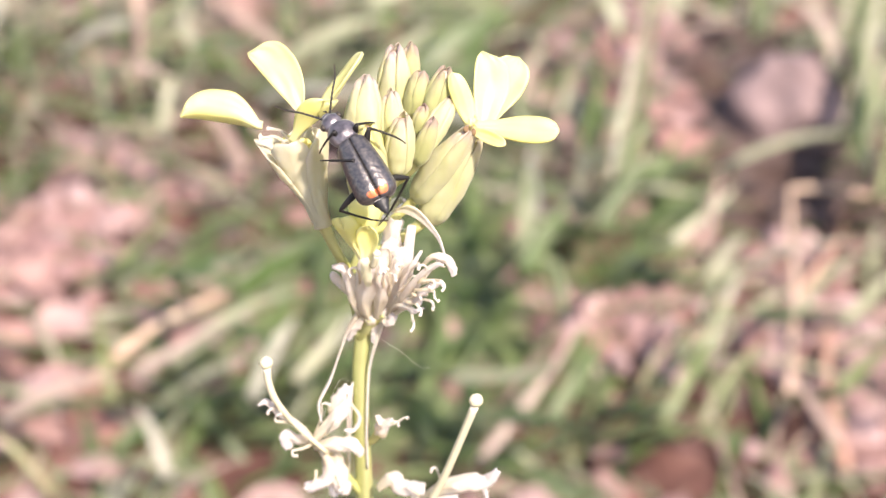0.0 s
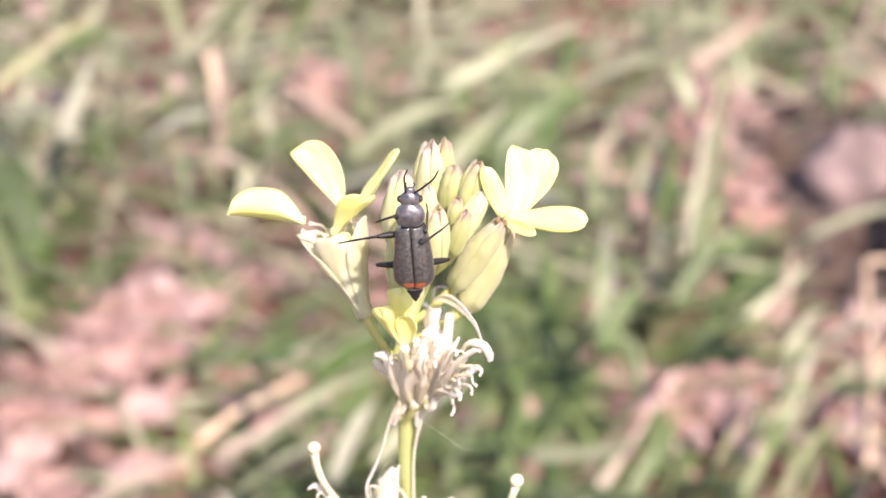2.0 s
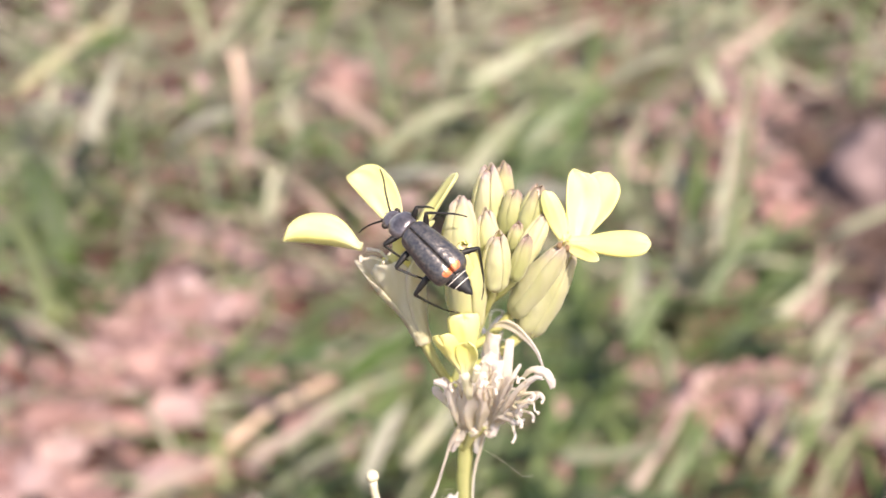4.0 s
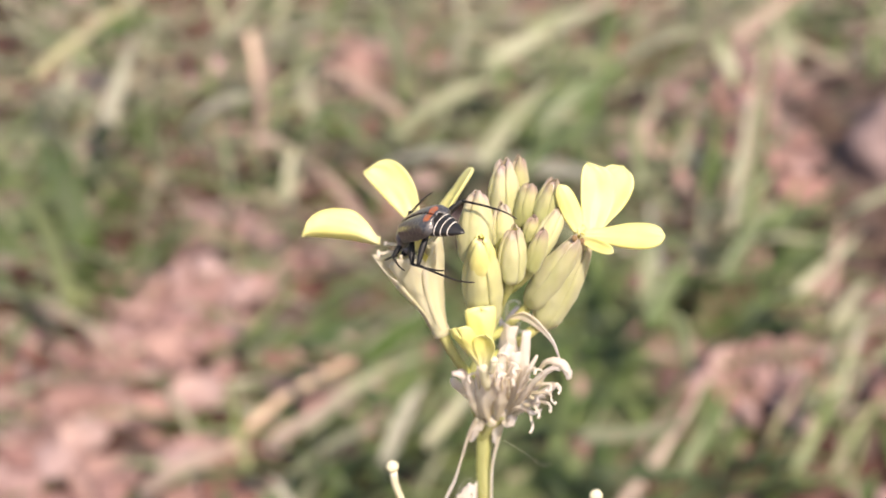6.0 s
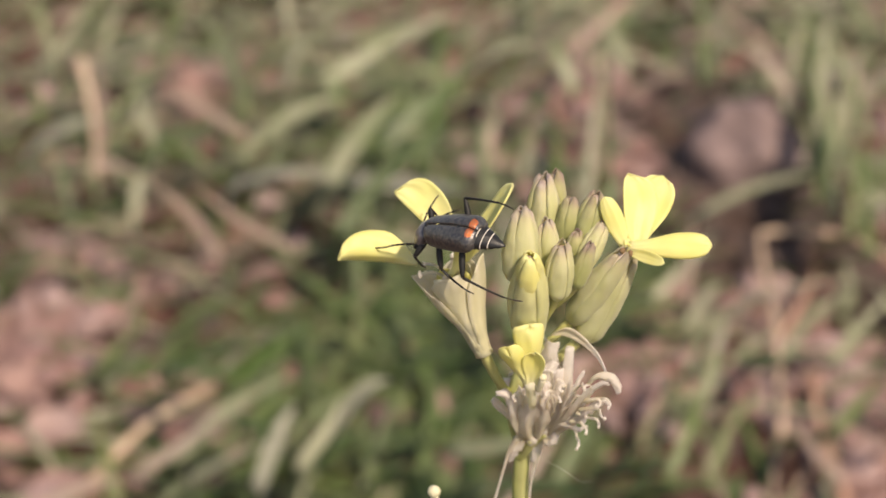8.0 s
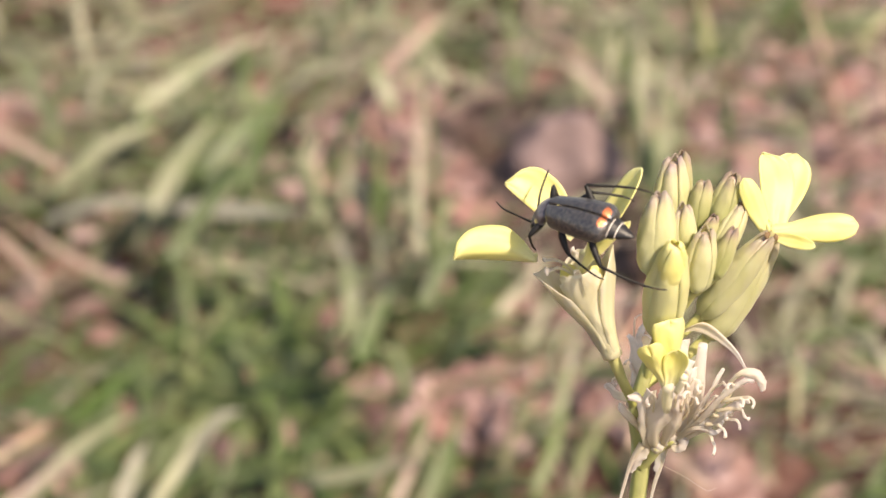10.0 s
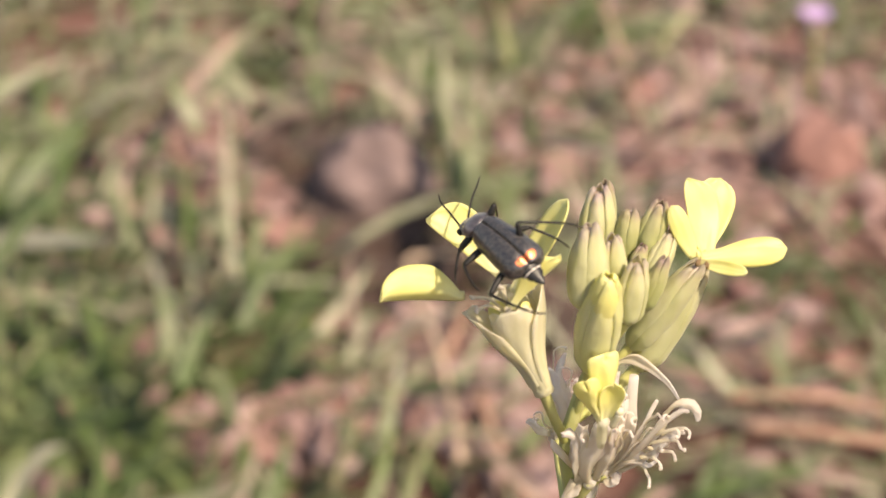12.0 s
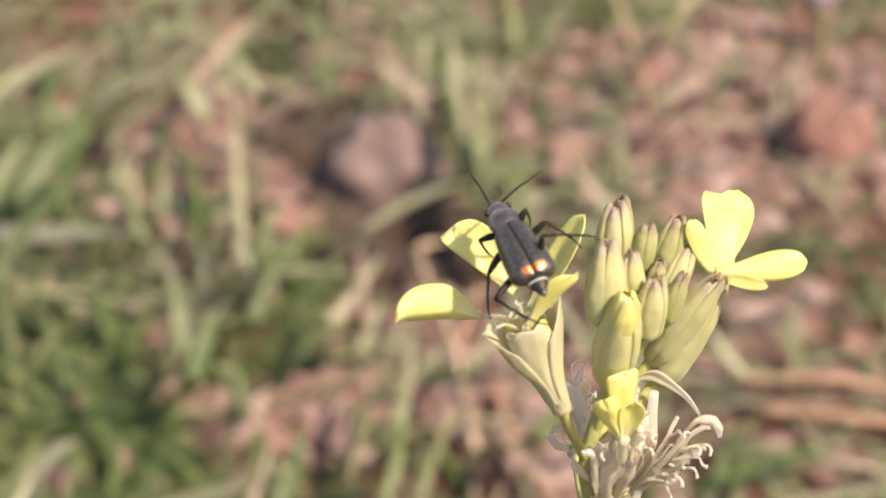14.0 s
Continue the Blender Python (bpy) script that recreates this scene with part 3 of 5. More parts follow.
STRAW_BLADES_B = [(13.7, 22.5, 15.9, 20.6, 1.2), (13.1, 21.4, 14.3, 19.8, 1.2), (15.3, 19.4, 13.7, 19.3, 1.2), (-4.6, 28.0, -4.1, 28.4, 2.5), (10.0, 41.6, 11.8, 40.3, 2.9), (14.9, 35.4,
        15.6, 32.4, 2.4), (17.2, 33.0, 16.9, 30.1, 2.4), (7.9, 37.9, 9.3, 37.1, 2.7)]


def grass_blade(x0, y0, x1, y1, w, label, group, mat, rng):
    """One broad blade that leans forward from its root and arches over to its tip."""
    n = 14
    a, b = Vector((x0, y0, 0)) / 100, Vector((x1, y1, 0)) / 100
    b = b + 0.22 * (b - a)
    arch, sway = rng.uniform(-0.001, 0.003), rng.uniform(-0.0014, 0.0014)
    flat = (b - a).normalized()
    s = Vector((-flat.y, flat.x, 0))
    s = (s + Vector((0, 0, 0.75 if s.y > 0 else -0.75))).normalized()
    verts, faces = [], []
    for i in range(n):
        u = max(0.0, (i - 2) / (n - 3))
        rise = min(1.0, i / 2)
        p = a.lerp(b, u) + s * sway * math.sin(3.2 * u) + Vector((0, 0.034 * (1 - rise), 0))
        p.z = rise * (0.022 + 0.010 * u + arch * math.sin(math.pi * u)) + (1 - rise) * (ground_height(p.x, p.y) - 0.002)
        half = w / 1800 * (0.3 + 0.6 * rise + 0.1 * math.sin(math.pi * u)) * max(0.05, 1 - max(0.0, (u - 0.3) / 0.7) ** 1.8)
        turn = Matrix.Rotation(0.28 * math.sin(2.5 * u + x0), 3, flat) @ s
        verts += [tuple(p - turn * half), tuple(p - Vector((0, 0, 0.25 * half))), tuple(p + turn * half)]
        if i:
            q = 3 * i
            faces += [(q - 3, q - 2, q + 1, q), (q - 2, q - 1, q + 2, q + 1)]
    mesh = bpy.data.meshes.new("grass_blade")
    mesh.from_pydata(verts, [], faces)
    mesh.materials.append(mat)
    mesh.polygons.foreach_set("use_smooth", [True] * len(faces))
    tagged(new("grass_blade", mesh), label, "grass blade", group)


blade_rng = random.Random(51)
for rows, label, group, mat in (
        (BRIGHT_BLADES_A, "broad bleached whitish-green grass blade lying over the turf", "bleached grass blades", BLEACHED),
        (PALE_BLADES_A + PALE_BLADES_B + PALE_BLADES_C, "broad pale grey-green grass blade arching over the soil", "pale grass blades", LIGHT),
        (GREEN_BLADES_A + GREEN_BLADES_B + GREEN_BLADES_C, "broad fresh green grass blade among the turf", "green grass blades", GREEN),
        (YELLOW_BLADES_A, "narrow yellowish-green grass blade rising from the soil", "yellowish grass blades", LIME),
        (STRAW_BLADES_A + STRAW_BLADES_B, "dead pinkish straw-coloured grass blade on the soil", "dead grass blades", STRAW)):
    for row in rows:
        grass_blade(*row, label, group, mat, blade_rng)
blades("far_grass", "mixed green grass stretching away over the soil", GREEN, [p for p in around([(0, 70, 24), (28, 75, 26), (-28, 78, 24), (60, 100, 30), (-55, 105, 28), (5, 115, 34)], 60, 10) if p[1] > 58], (3.0, 7.0), (2.5, 5.0), (0.5, 1.3), 11)
blades("near_grass", "low green grass round the foot of the plant", LIGHT, [p for p in around([(0, 0, 22), (-25, -10, 20), (25, -12, 22), (0, -35, 20)], 28, 12) if p[1] < 16], (2.0, 4.5), (1.6, 3.4), (0.3, 1.2), 13)


def lumps(name, label, category, mat, spots, size, flat, seed):
    """Many small lumpy pieces in one mesh."""
    rng = random.Random(seed)
    verts, faces = [], []
    unit = bmesh.new()
    bmesh.ops.create_icosphere(unit, subdivisions=1, radius=1.0)
    co = [v.co.copy() for v in unit.verts]
    tri = [[v.index for v in f.verts] for f in unit.faces]
    unit.free()
    for x, y in spots:
        x, y = x / 100, y / 100
        s = rng.uniform(*size) / 1000
        turn = Euler((rng.uniform(-0.3, 0.3), rng.uniform(-0.3, 0.3), rng.uniform(0, 6))).to_matrix()
        shape = Vector((s, s * rng.uniform(0.5, 0.9), s * flat * rng.uniform(0.6, 1.2)))
        k = len(verts)
        z = ground_height(x, y) + shape.z * 0.5
        for c in co:
            d = 1 + 0.35 * rng.uniform(-1, 1)
            verts.append(tuple(Vector((x, y, z)) + turn @ Vector((c.x * shape.x * d, c.y * shape.y * d, c.z * shape.z))))
        faces += [[k + i for i in f] for f in tri]
    mesh = bpy.data.meshes.new(name)
    mesh.from_pydata(verts, [], faces)
    mesh.materials.append(mat)
    return tagged(new(name, mesh), label, category, kind="stuff")


lumps("gravel", "small pinkish pebbles and crumbs lying on the soil", "gravel", PEBBLE, (around(BARE, 22, 20) + scattered(260, VIEW, 21, 0.0)), (1.5, 6.0), 0.6, 22)
lumps("leaf_litter", "flat brown and pinkish dead leaf scraps on the soil", "leaf litter", LITTER, (around(BARE, 12, 23) + scattered(220, VIEW, 24, 0.0)), (3.0, 9.0), 0.15, 25)

# Dead leaves: x, y in centimetres, length and width in millimetres.
LEAVES_A = [(-3.2, 44.2, 11.3, 16.1), (-10.8, 44.2, 12.9, 8.9), (-2.8, 35.8, 9.9, 7.1), (6.8, 42.5, 11.0, 9.5), (5.9, 40.9, 10.8, 7.7), (8.3, 40.7, 15.3, 9.2), (8.2, 35.6, 15.6,
        11.3), (5.4, 28.3, 11.2, 6.2), (8.7, 27.2, 8.5, 11.0), (-3.1, 30.2, 7.7, 5.1), (-9.0, 28.3, 14.9, 6.2), (-8.1, 29.6, 14.0, 5.1), (-7.0, 29.8, 14.0, 7.6), (-6.2, 28.1,
        14.8, 8.6), (-8.5, 26.6, 13.2, 7.2), (-7.0, 27.5, 12.2, 6.1), (-6.0, 25.8, 14.2, 7.1), (-7.7, 25.3, 16.4, 5.8), (7.3, 41.8, 18.3, 9.1), (8.5, 44.5, 11.2, 11.2), (7.9,
        37.0, 8.5, 10.0), (5.2, 28.3, 9.7, 6.6), (2.2, 28.1, 7.1, 4.7), (16.6, 37.8, 21.2, 9.1)]
LEAVES_B = [(18.6, 37.9, 18.4, 7.7), (24.7, 40.5, 14.8, 6.6), (15.2, 41.6, 7.9, 7.9), (20.5, 34.7, 17.7, 7.4), (5.5, 36.5, 8.4, 8.4), (18.7, 26.3, 10.2, 7.6), (20.0, 36.9, 3.8,
        6.1), (18.5, 28.1, 7.9, 5.3), (-4.3, 34.1, 8.3, 6.9), (-8.6, 46.2, 13.3, 6.6)]


def dead_leaf(x, y, length, width, rng):
    """A curled dead leaf that lies on the soil, tipped towards the open side."""
    grid = []
    twist, curl = rng.uniform(-0.6, 0.6), rng.uniform(0.15, 0.5)
    for i in range(13):
        u = i / 12
        w = width * 0.9 * max(0.04, math.sin(math.pi * u ** 0.85)) ** 0.8 * (1 + 0.25 * noise.noise(Vector((5 * u, x, y))))
        row = []
        for j in range(7):
            v = j / 3 - 1
            lift = curl * width * 0.35 * v * v + 0.12 * width * noise.noise(Vector((3 * u, 2 * v, x + y)))
            row.append(Vector((length * 0.9 * (u - 0.5), 0.85 * w * v, lift + 0.1 * length * (2 * u - 1) ** 2)))
        grid.append(row)
    ob = part("dead_leaf", sheet(fresh(), grid, 0.3), LITTER, at=(0, 0, 0))
    ob.matrix_world = pose(x / 100, y / 100, ground_height(x / 100, y / 100) + 0.0025, rng.uniform(5, 28), 0, math.degrees(twist))
    tagged(ob, "curled pinkish-brown dead leaf lying on the soil", "dead leaf", "dead leaves")


leaf_rng = random.Random(61)
for row in LEAVES_A + LEAVES_B:
    dead_leaf(*row, leaf_rng)

# painted shade round the grey stone: x, y, radius in centimetres
STONE_SHADE = [(9.3, 38.6, 0.8), (8.9, 40.4, 0.8), (10.2, 43.0, 0.7), (11.6, 33.6, 0.8), (9.0, 32.8, 0.6), (12.6, 30.5, 0.5), (9.5, 36.3, 0.8), (10.6, 41.5, 0.9), (13.0, 41.0, 0.5), (10.9, 34.5, 1.0), (12.6, 34.8, 0.6)]
# dark crumbs laid as painted shade in the dips and beside the stone
lumps("humus", "dark brown crumbs as painted shade in the hollows and round the stone", "soil", SHADE_CRUMBS, around([(a, b, 0.8 * r) for a, b, r, d in HOLLOWS], 45, 26) + around(STONE_SHADE, 60, 28), (3.0, 8.0), 0.4, 27)


def rock(name, label, mat, centre, size, seed, turn=0.0):
    bm = fresh()
    blob(bm, (0, 0, 0), size, rough=0.28, seed=seed, level=4)
    for v in bm.verts:
        v.co.z = max(v.co.z, -0.4 * size[2])
        v.co += 0.05 * size[0] * Vector((noise.noise(v.co * 0.25), noise.noise(v.co * 0.25 + Vector((5, 0, 0))), noise.noise(v.co * 0.25 + Vector((0, 7, 0)))))
    ob = part(name, bm, mat, at=(0, 0, 0))
    ob.matrix_world = pose(centre[0] / 100, centre[1] / 100, centre[2] / 100, 0, 0, turn)
    return tagged(ob, label, "stone")


rock("stone", "grey-mauve field stone half sunk in a hollow of the soil", STONE, (10.9, 37.2, 0.6), (15.5, 16, 15), 3, 10)
rock("stone", "brick-red weathered stone lying in the grass", RED_STONE, (23.0, 35.6, 0.4), (13, 12, 11), 8, 40)


def twig(name, label, category, mat, pts, radii, seed):
    """A dry twig or stalk through points in centimetres."""
    rng = random.Random(seed)
    line = [Vector(p) * 10 + Vector((rng.uniform(-1, 1), rng.uniform(-1, 1), rng.uniform(-0.5, 0.5))) for p in pts]
    ob = part(name, tube(fresh(), line, radii, 7), mat, at=(0, 0, 0))
    return tagged(ob, label, category)


twig("twig", "thin bent pinkish dry twig arching over the soil", "twig", STALK, [(9.2, 25.5, 0.1), (9.4, 26.6, 0.6), (9.7, 28.7, 1.0), (10.3, 32.0, 1.0), (10.6, 33.0, 0.9), (12.4, 33.0, 0.6), (13.6, 32.4, 0.2)],
     [0.8, 0.75, 0.7, 0.6], 1)
twig("twig", "straight pale brown dry twig lying on the ground", "twig", TWIG, [(10.3, 27.8, 0.3), (10.0, 25.5, 0.4), (9.8, 23.0, 0.2)], [1.4, 1.3, 1.2], 2)
twig("twig", "short reddish-brown dry twig leaning on the soil", "twig", TWIG, [(11.2, 30.6, 0.9), (10.4, 29.7, 0.7), (9.6, 28.9, 0.1)], [0.9, 0.9, 0.7], 8)
twig("stalk", "upright dry pinkish grass stalk with a frayed head", "grass stalk", STALK, [(-5.8, 39.8, -0.1), (-5.8, 40.6, 0.6), (-5.9, 42.4, 1.2), (-6.2, 43.6, 1.5)], [0.8, 0.7, 1.2, 1.8], 3)
twig("stalk", "thin straw-coloured stalk lying across the soil", "grass stalk", STALK, [(-5.4, 25.6, 0.2), (-4.2, 27.2, 0.5), (-2.9, 28.9, 0.2)], [1.4, 1.2, 1.0], 4)
twig("stalk", "orange-brown dry stalk lying flat on the grass", "grass stalk", TWIG, [(15.2, 25.9, 0.3), (17.0, 24.8, 0.6), (19.5, 23.6, 0.2)], [1.2, 1.2, 1.0], 5)
twig("stalk", "orange-brown dry stalk beside another on the grass", "grass stalk", TWIG, [(15.2, 24.7, 0.3), (17.0, 23.6, 0.5), (19.0, 22.6, 0.2)], [1.3, 1.2, 1.0], 6)

twig("stalk", "thin pale upright grass stalk above the turf", "grass stalk", STALK, [(20.0, 40.3, -0.3), (19.3, 40.3, 2.0), (18.9, 41.0, 3.5)], [0.8, 0.7, 0.6], 7)


def lilac_flower():
    base = Vector((253, 403, 0))
    stalk = part("lilac_flower", tube(fresh(), [base + Vector((0, 0, -3)), base + Vector((1, 0, 10)), base + Vector((0, 1, 22))], [0.6, 0.5, 0.4]), PEDICEL, at=(0, 0, 0))
    tagged(stalk, "small lilac wild flower on a thin green stalk", "flower")
    top = base + Vector((0, 1, 22))
    for k in range(5):
        a = 2 * math.pi * k / 5
        part("petal", petal_mesh(top, top + Vector((5 * math.cos(a), 5 * math.sin(a), 2.5)), (-math.sin(a), math.cos(a), 0), 4.5), LILAC, stalk, at=(0, 0, 0))


lilac_flower()

# ---- the flowering plant ----
plant = tagged(new("wild_mustard"), "yellow-flowered wild mustard stem with pale green buds and withered blooms", "flowering plant")
stem_pts = [(2, 1, -202), (3, 1, -120), (1.6, 0.4, -70), (0.6, 0.1, -40), (-0.15, 0, -27), (-0.45, 0, -21.6), (-0.66, 0, -18.0), (-0.78, 0, -14.3), (-0.7, 0, -11.4), (-1.2, -0.1, -8.5), (-0.6, 0, -5.6), (0.6, 0.2, -2.4), (1.2, 0.3, 0.2)]
stem = part("stem", tube(fresh(), stem_pts, [0.9, 0.85, 0.75, 0.6, 0.5, 0.47, 0.46, 0.46, 0.46, 0.42, 0.36, 0.3, 0.2], 20, 110, lobes=5, lobe=0.06), STEM, plant, "ribbed green stem")


def pedicel(pts, radii=(0.26, 0.22, 0.3), parent=plant):
    return part("pedicel", tube(fresh(), pts, radii, 8), PEDICEL, parent)


def bud(base, tip, width, foot, open_tip=0.0, tone=SEPAL, seed=0, label="", short=0.0):
    """A closed bud of four sepals round a core, on its stalk."""
    base, tip = Vector(base), Vector(tip)
    n = 14
    core = part("bud", lathe(fresh(), base, base.lerp(tip, 0.93 + 0.6 * open_tip), [width / 2 * 0.93 * bud_radius(i / n) for i in range(n + 1)], 14), CORE, plant, label)
    for k in range(4):
        part("sepal", bud_shell(base, tip, width, seed + k * math.pi / 2 + 0.1 * math.sin(seed * 7 + k), spread=0.84 if k % 2 else 0.98, proud=0.012 + 0.016 * (k % 2),
                                flare=open_tip * 1.2, reach=0.99 - short - open_tip * 0.6 + 0.05 * math.sin(3 * seed + 2.3 * k), seed=seed + k), tone, core)
    foot = Vector(foot)
    pedicel([foot, foot.lerp(base, 0.5) + Vector((0, 0, -0.15)), base + (tip - base) * 0.05])
    return core


BUDS = [  # base, tip, width, foot on the stem, opening, turn, and the sepals where they differ
    ((-0.5, -0.85, -3.4), (-0.7, -2.55, 2.85), 2.05, (-0.9, 0, -7.0), 0.03, 0.4, OPENING_SEPAL),
    ((-1.0, -0.8, 0.2), (-0.75, -0.45, 4.6), 1.95, (-0.2, 0.1, -4.4), 0.0, 1.1),
    ((0.7, 2.0, 0.6), (0.8, 2.2, 5.0), 1.75, (0.6, 0.2, -2.4), 0.0, 0.2),
    ((1.4, 2.9, 0.8), (1.6, 3.2, 4.7), 1.35, (0.7, 0.2, -2.0), 0.0, 0.9, YOUNG_SEPAL),
    ((0.75, -0.4, -0.2), (0.5, -0.25, 3.6), 1.45, (0.4, 0.2, -2.8), 0.0, 0.8),
    ((1.0, -1.5, -0.6), (1.15, -1.85, 3.0), 1.5, (0.1, 0.1, -3.6), 0.0, 0.5),
    ((1.8, 1.3, 1.2), (2.2, 1.35, 4.05), 1.4, (0.9, 0.2, -1.4), 0.0, 1.3, YOUNG_SEPAL),
    ((2.7, 0.7, 1.4), (3.5, 0.75, 4.5), 1.4, (0.9, 0.2, -1.2), 0.0, 0.1, YOUNG_SEPAL),
    ((2.0, 0.1, 0.9), (2.3, 0.1, 2.6), 0.85, (1.1, 0.3, -0.4), 0.0, 0.6, YOUNG_SEPAL),
    ((2.05, -1.2, -0.2), (2.8, -1.55, 2.75), 1.05, (0.6, 0.2, -2.4), 0.0, 1.0, YOUNG_SEPAL),
    ((2.3, -0.6, 0.3), (3.9, 0.15, 3.2), 1.15, (0.8, 0.2, -1.8), 0.04, 0.3),
]
for b in BUDS:
    one = bud(*b[:4], open_tip=b[4], seed=b[5], tone=b[6] if len(b) > 6 else SEPAL, label="yellow-tipped bud about to open" if b is BUDS[0] else "", short=0.04 if b is BUDS[0] else 0.0)
    if b is BUDS[0]:
        for k in range(4):
            top = Vector(b[1]) + Vector((0.12 * math.sin(2 * k), 0, 0.05 * math.sin(3 * k)))
            part("petal", bud_shell(Vector(b[0]).lerp(top, 0.5), top, b[2] * 0.80, 0.9 + 1.57 * k, spread=1.05, seed=3 + k), PETAL, one)


def funnel_sepal(base, centre, axis, x, angle, ring, half, seed):
    """A limp strap-shaped sepal with a swollen foot, one of those that stand round a spent or open flower."""
    length = (centre - base).length
    y = axis.cross(x)
    grid = []
    for i in range(26):
        u = i / 25
        row = []
        for j in range(11):
            v = j / 5 - 1
            reach = 1.04 - 0.14 * v * v - 0.10 * abs(v) ** 6 + 0.06 * noise.noise(Vector((2.5 * v, seed, 1)))
            s = u * reach
            bulge = 0.12 * math.exp(-((s - 0.10) / 0.13) ** 2)
            r = 0.27 + bulge + (ring - 0.27) * s ** 1.15 + 0.14 * noise.noise(Vector((3 * s, 2.5 * v, seed))) + 0.06 * s * math.sin(5 * v + seed) + 0.05 * (1 - abs(v)) ** 2
            a = angle + v * half * (1.0 + 0.7 * max(0.0, 1 - s) ** 1.5) + 0.12 * noise.noise(Vector((2 * s, seed, 7)))
            row.append(base + axis * (s * length) + (x * math.cos(a) + y * math.sin(a)) * r)
        grid.append(row)
    return sheet(fresh(), grid, thick=0.04)


def flower(base, centre, width, foot, petals, seed=0, ring=0.0, tone=None, stamen=None, stamens=6):
    """An open flower: a calyx of four sepals, loose in a ring when spread, with its petals, stamens and stalk."""
    base, centre = Vector(base), Vector(centre)
    axis = (centre - base).normalized()
    x = axis.orthogonal().normalized()
    n = 12
    calyx = part("calyx", lathe(fresh(), base, base.lerp(centre, 0.78), [width / 2 * ((0.5 - 0.15 * i / n) if ring else (0.5 + 0.25 * math.sin(math.pi * i / n))) for i in range(n + 1)], 14), tone, plant)
    for k in range(4):
        a = seed + k * math.pi / 2
        if ring:
            part("sepal", funnel_sepal(base, centre, axis, x, a, ring * (1.04 if k % 2 else 0.90), 0.95, seed + 2 * k), tone, calyx)
            b = a + math.pi / 4
            out = Matrix.Rotation(b, 3, axis) @ x
            part("petal_claw", petal_mesh(base.lerp(centre, 0.3) + out * 0.15, centre + out * ring * 0.6, axis.cross(out), 1.2, cup=0.12, bend=-0.03, claw=0.45, seed=seed + k, full=0.75, m=7), tone if k % 2 else PALE_PETAL, calyx)
        else:
            part("sepal", bud_shell(base, centre, width, a, spread=0.9, seed=seed + k), tone, calyx)
    for p in petals:
        part("petal", petal_mesh(**p), PETAL, calyx)
    for k in range(stamens):
        a = k * math.pi / 3 + seed
        tip = centre + axis * (0.45 if k % 3 else 0.1) + Matrix.Rotation(a, 3, axis) @ x * (0.45 + 0.5 * ring)
        bend = tip + Matrix.Rotation(a + 0.6, 3, axis) @ x * 0.35 + axis * 0.15
        bm = tube(fresh(), [centre - axis * 0.8, centre.lerp(tip, 0.6), tip, bend], [0.09, 0.08, 0.08, 0.1], 6, a1=0.5)
        part("stamen", blob(bm, bend, (0.11, 0.11, 0.24), Matrix.Rotation(k * 1.3, 3, "X"), 0.3, k, 2), stamen, calyx)
    foot = Vector(foot)
    pedicel([foot, foot.lerp(base, 0.55) + Vector((0, 0, -0.2)), base + axis * 0.2], (0.3, 0.26, 0.34))
    return calyx


LEFT = Vector((-4.6, 0.5, 0.35))
flower((-2.9, -0.8, -4.4), LEFT, 2.1, (-1.2, -0.1, -8.2), [
    dict(base=(-6.3, 1.75, 0.05), tip=(-10.65, 1.75, 0.72), side=(0.0, -0.54, -0.84), width=1.85, cup=-0.12, bend=0.0, curl=-0.8, claw=0.24, seed=1, full=0.45, blunt=2.8, skew=-0.95, convex=True),
    dict(base=(-4.3, 2.6, 0.6), tip=(-7.2, 5.05, 2.95), side=(0.71, 0.23, 0.66), width=1.95, cup=-0.10, bend=0.05, claw=0.3, seed=2, full=0.62, blunt=3.2, skew=0.9, convex=True),
    dict(base=(-4.0, 1.2, 0.4), tip=(-0.95, 2.0, 4.65), side=(-0.24, 0.84, -0.46), width=2.5, cup=0.14, bend=-0.08, claw=0.34, seed=3, full=0.44),
    dict(base=(-4.6, -0.2, 0.4), tip=(-2.55, -1.0, 3.35), side=(0.6, 0.55, -0.5), width=2.1, cup=0.28, bend=0.16, claw=0.3, seed=4, full=0.66, blunt=4.0),
], seed=0.5, ring=1.85, tone=CALYX, stamen=WITHERED, stamens=6)
RIGHT = Vector((5.2, -0.9, 1.5))
flower((2.7, 0.3, -4.6), RIGHT, 1.85, (-0.9, 0, -7.0), [
    dict(base=(5.1, -0.9, 1.2), tip=(5.3, 1.8, 4.95), side=(1.0, 0.2, 0.05), width=1.95, cup=-0.10, bend=0.06, claw=0.5, seed=5, full=0.66, skew=0.7),
    dict(base=(5.4, -0.2, 1.5), tip=(7.35, 2.1, 4.5), side=(0.75, -0.35, -0.55), width=2.1, cup=-0.12, bend=0.06, claw=0.45, seed=6, full=0.66),
    dict(base=(5.0, -0.9, 1.9), tip=(9.35, -1.55, 2.1), side=(0.0, 0.6, 0.8), width=1.4, cup=-0.14, bend=0.06, claw=0.45, seed=7, full=0.65),
    dict(base=(5.1, -1.0, 1.3), tip=(3.75, 0.1, 4.55), side=(0.9, 0.1, 0.3), width=1.1, cup=0.12, bend=0.08, claw=0.5, seed=8, full=0.6),
    dict(base=(4.8, -1.2, 1.9), tip=(6.5, -3.0, 2.05), side=(0.4, 0.3, 0.9), width=0.7, cup=0.1, bend=0.05, claw=0.6, seed=9, full=0.5),
], seed=0.2, tone=SEPAL, stamen=PALE_PETAL, stamens=3)
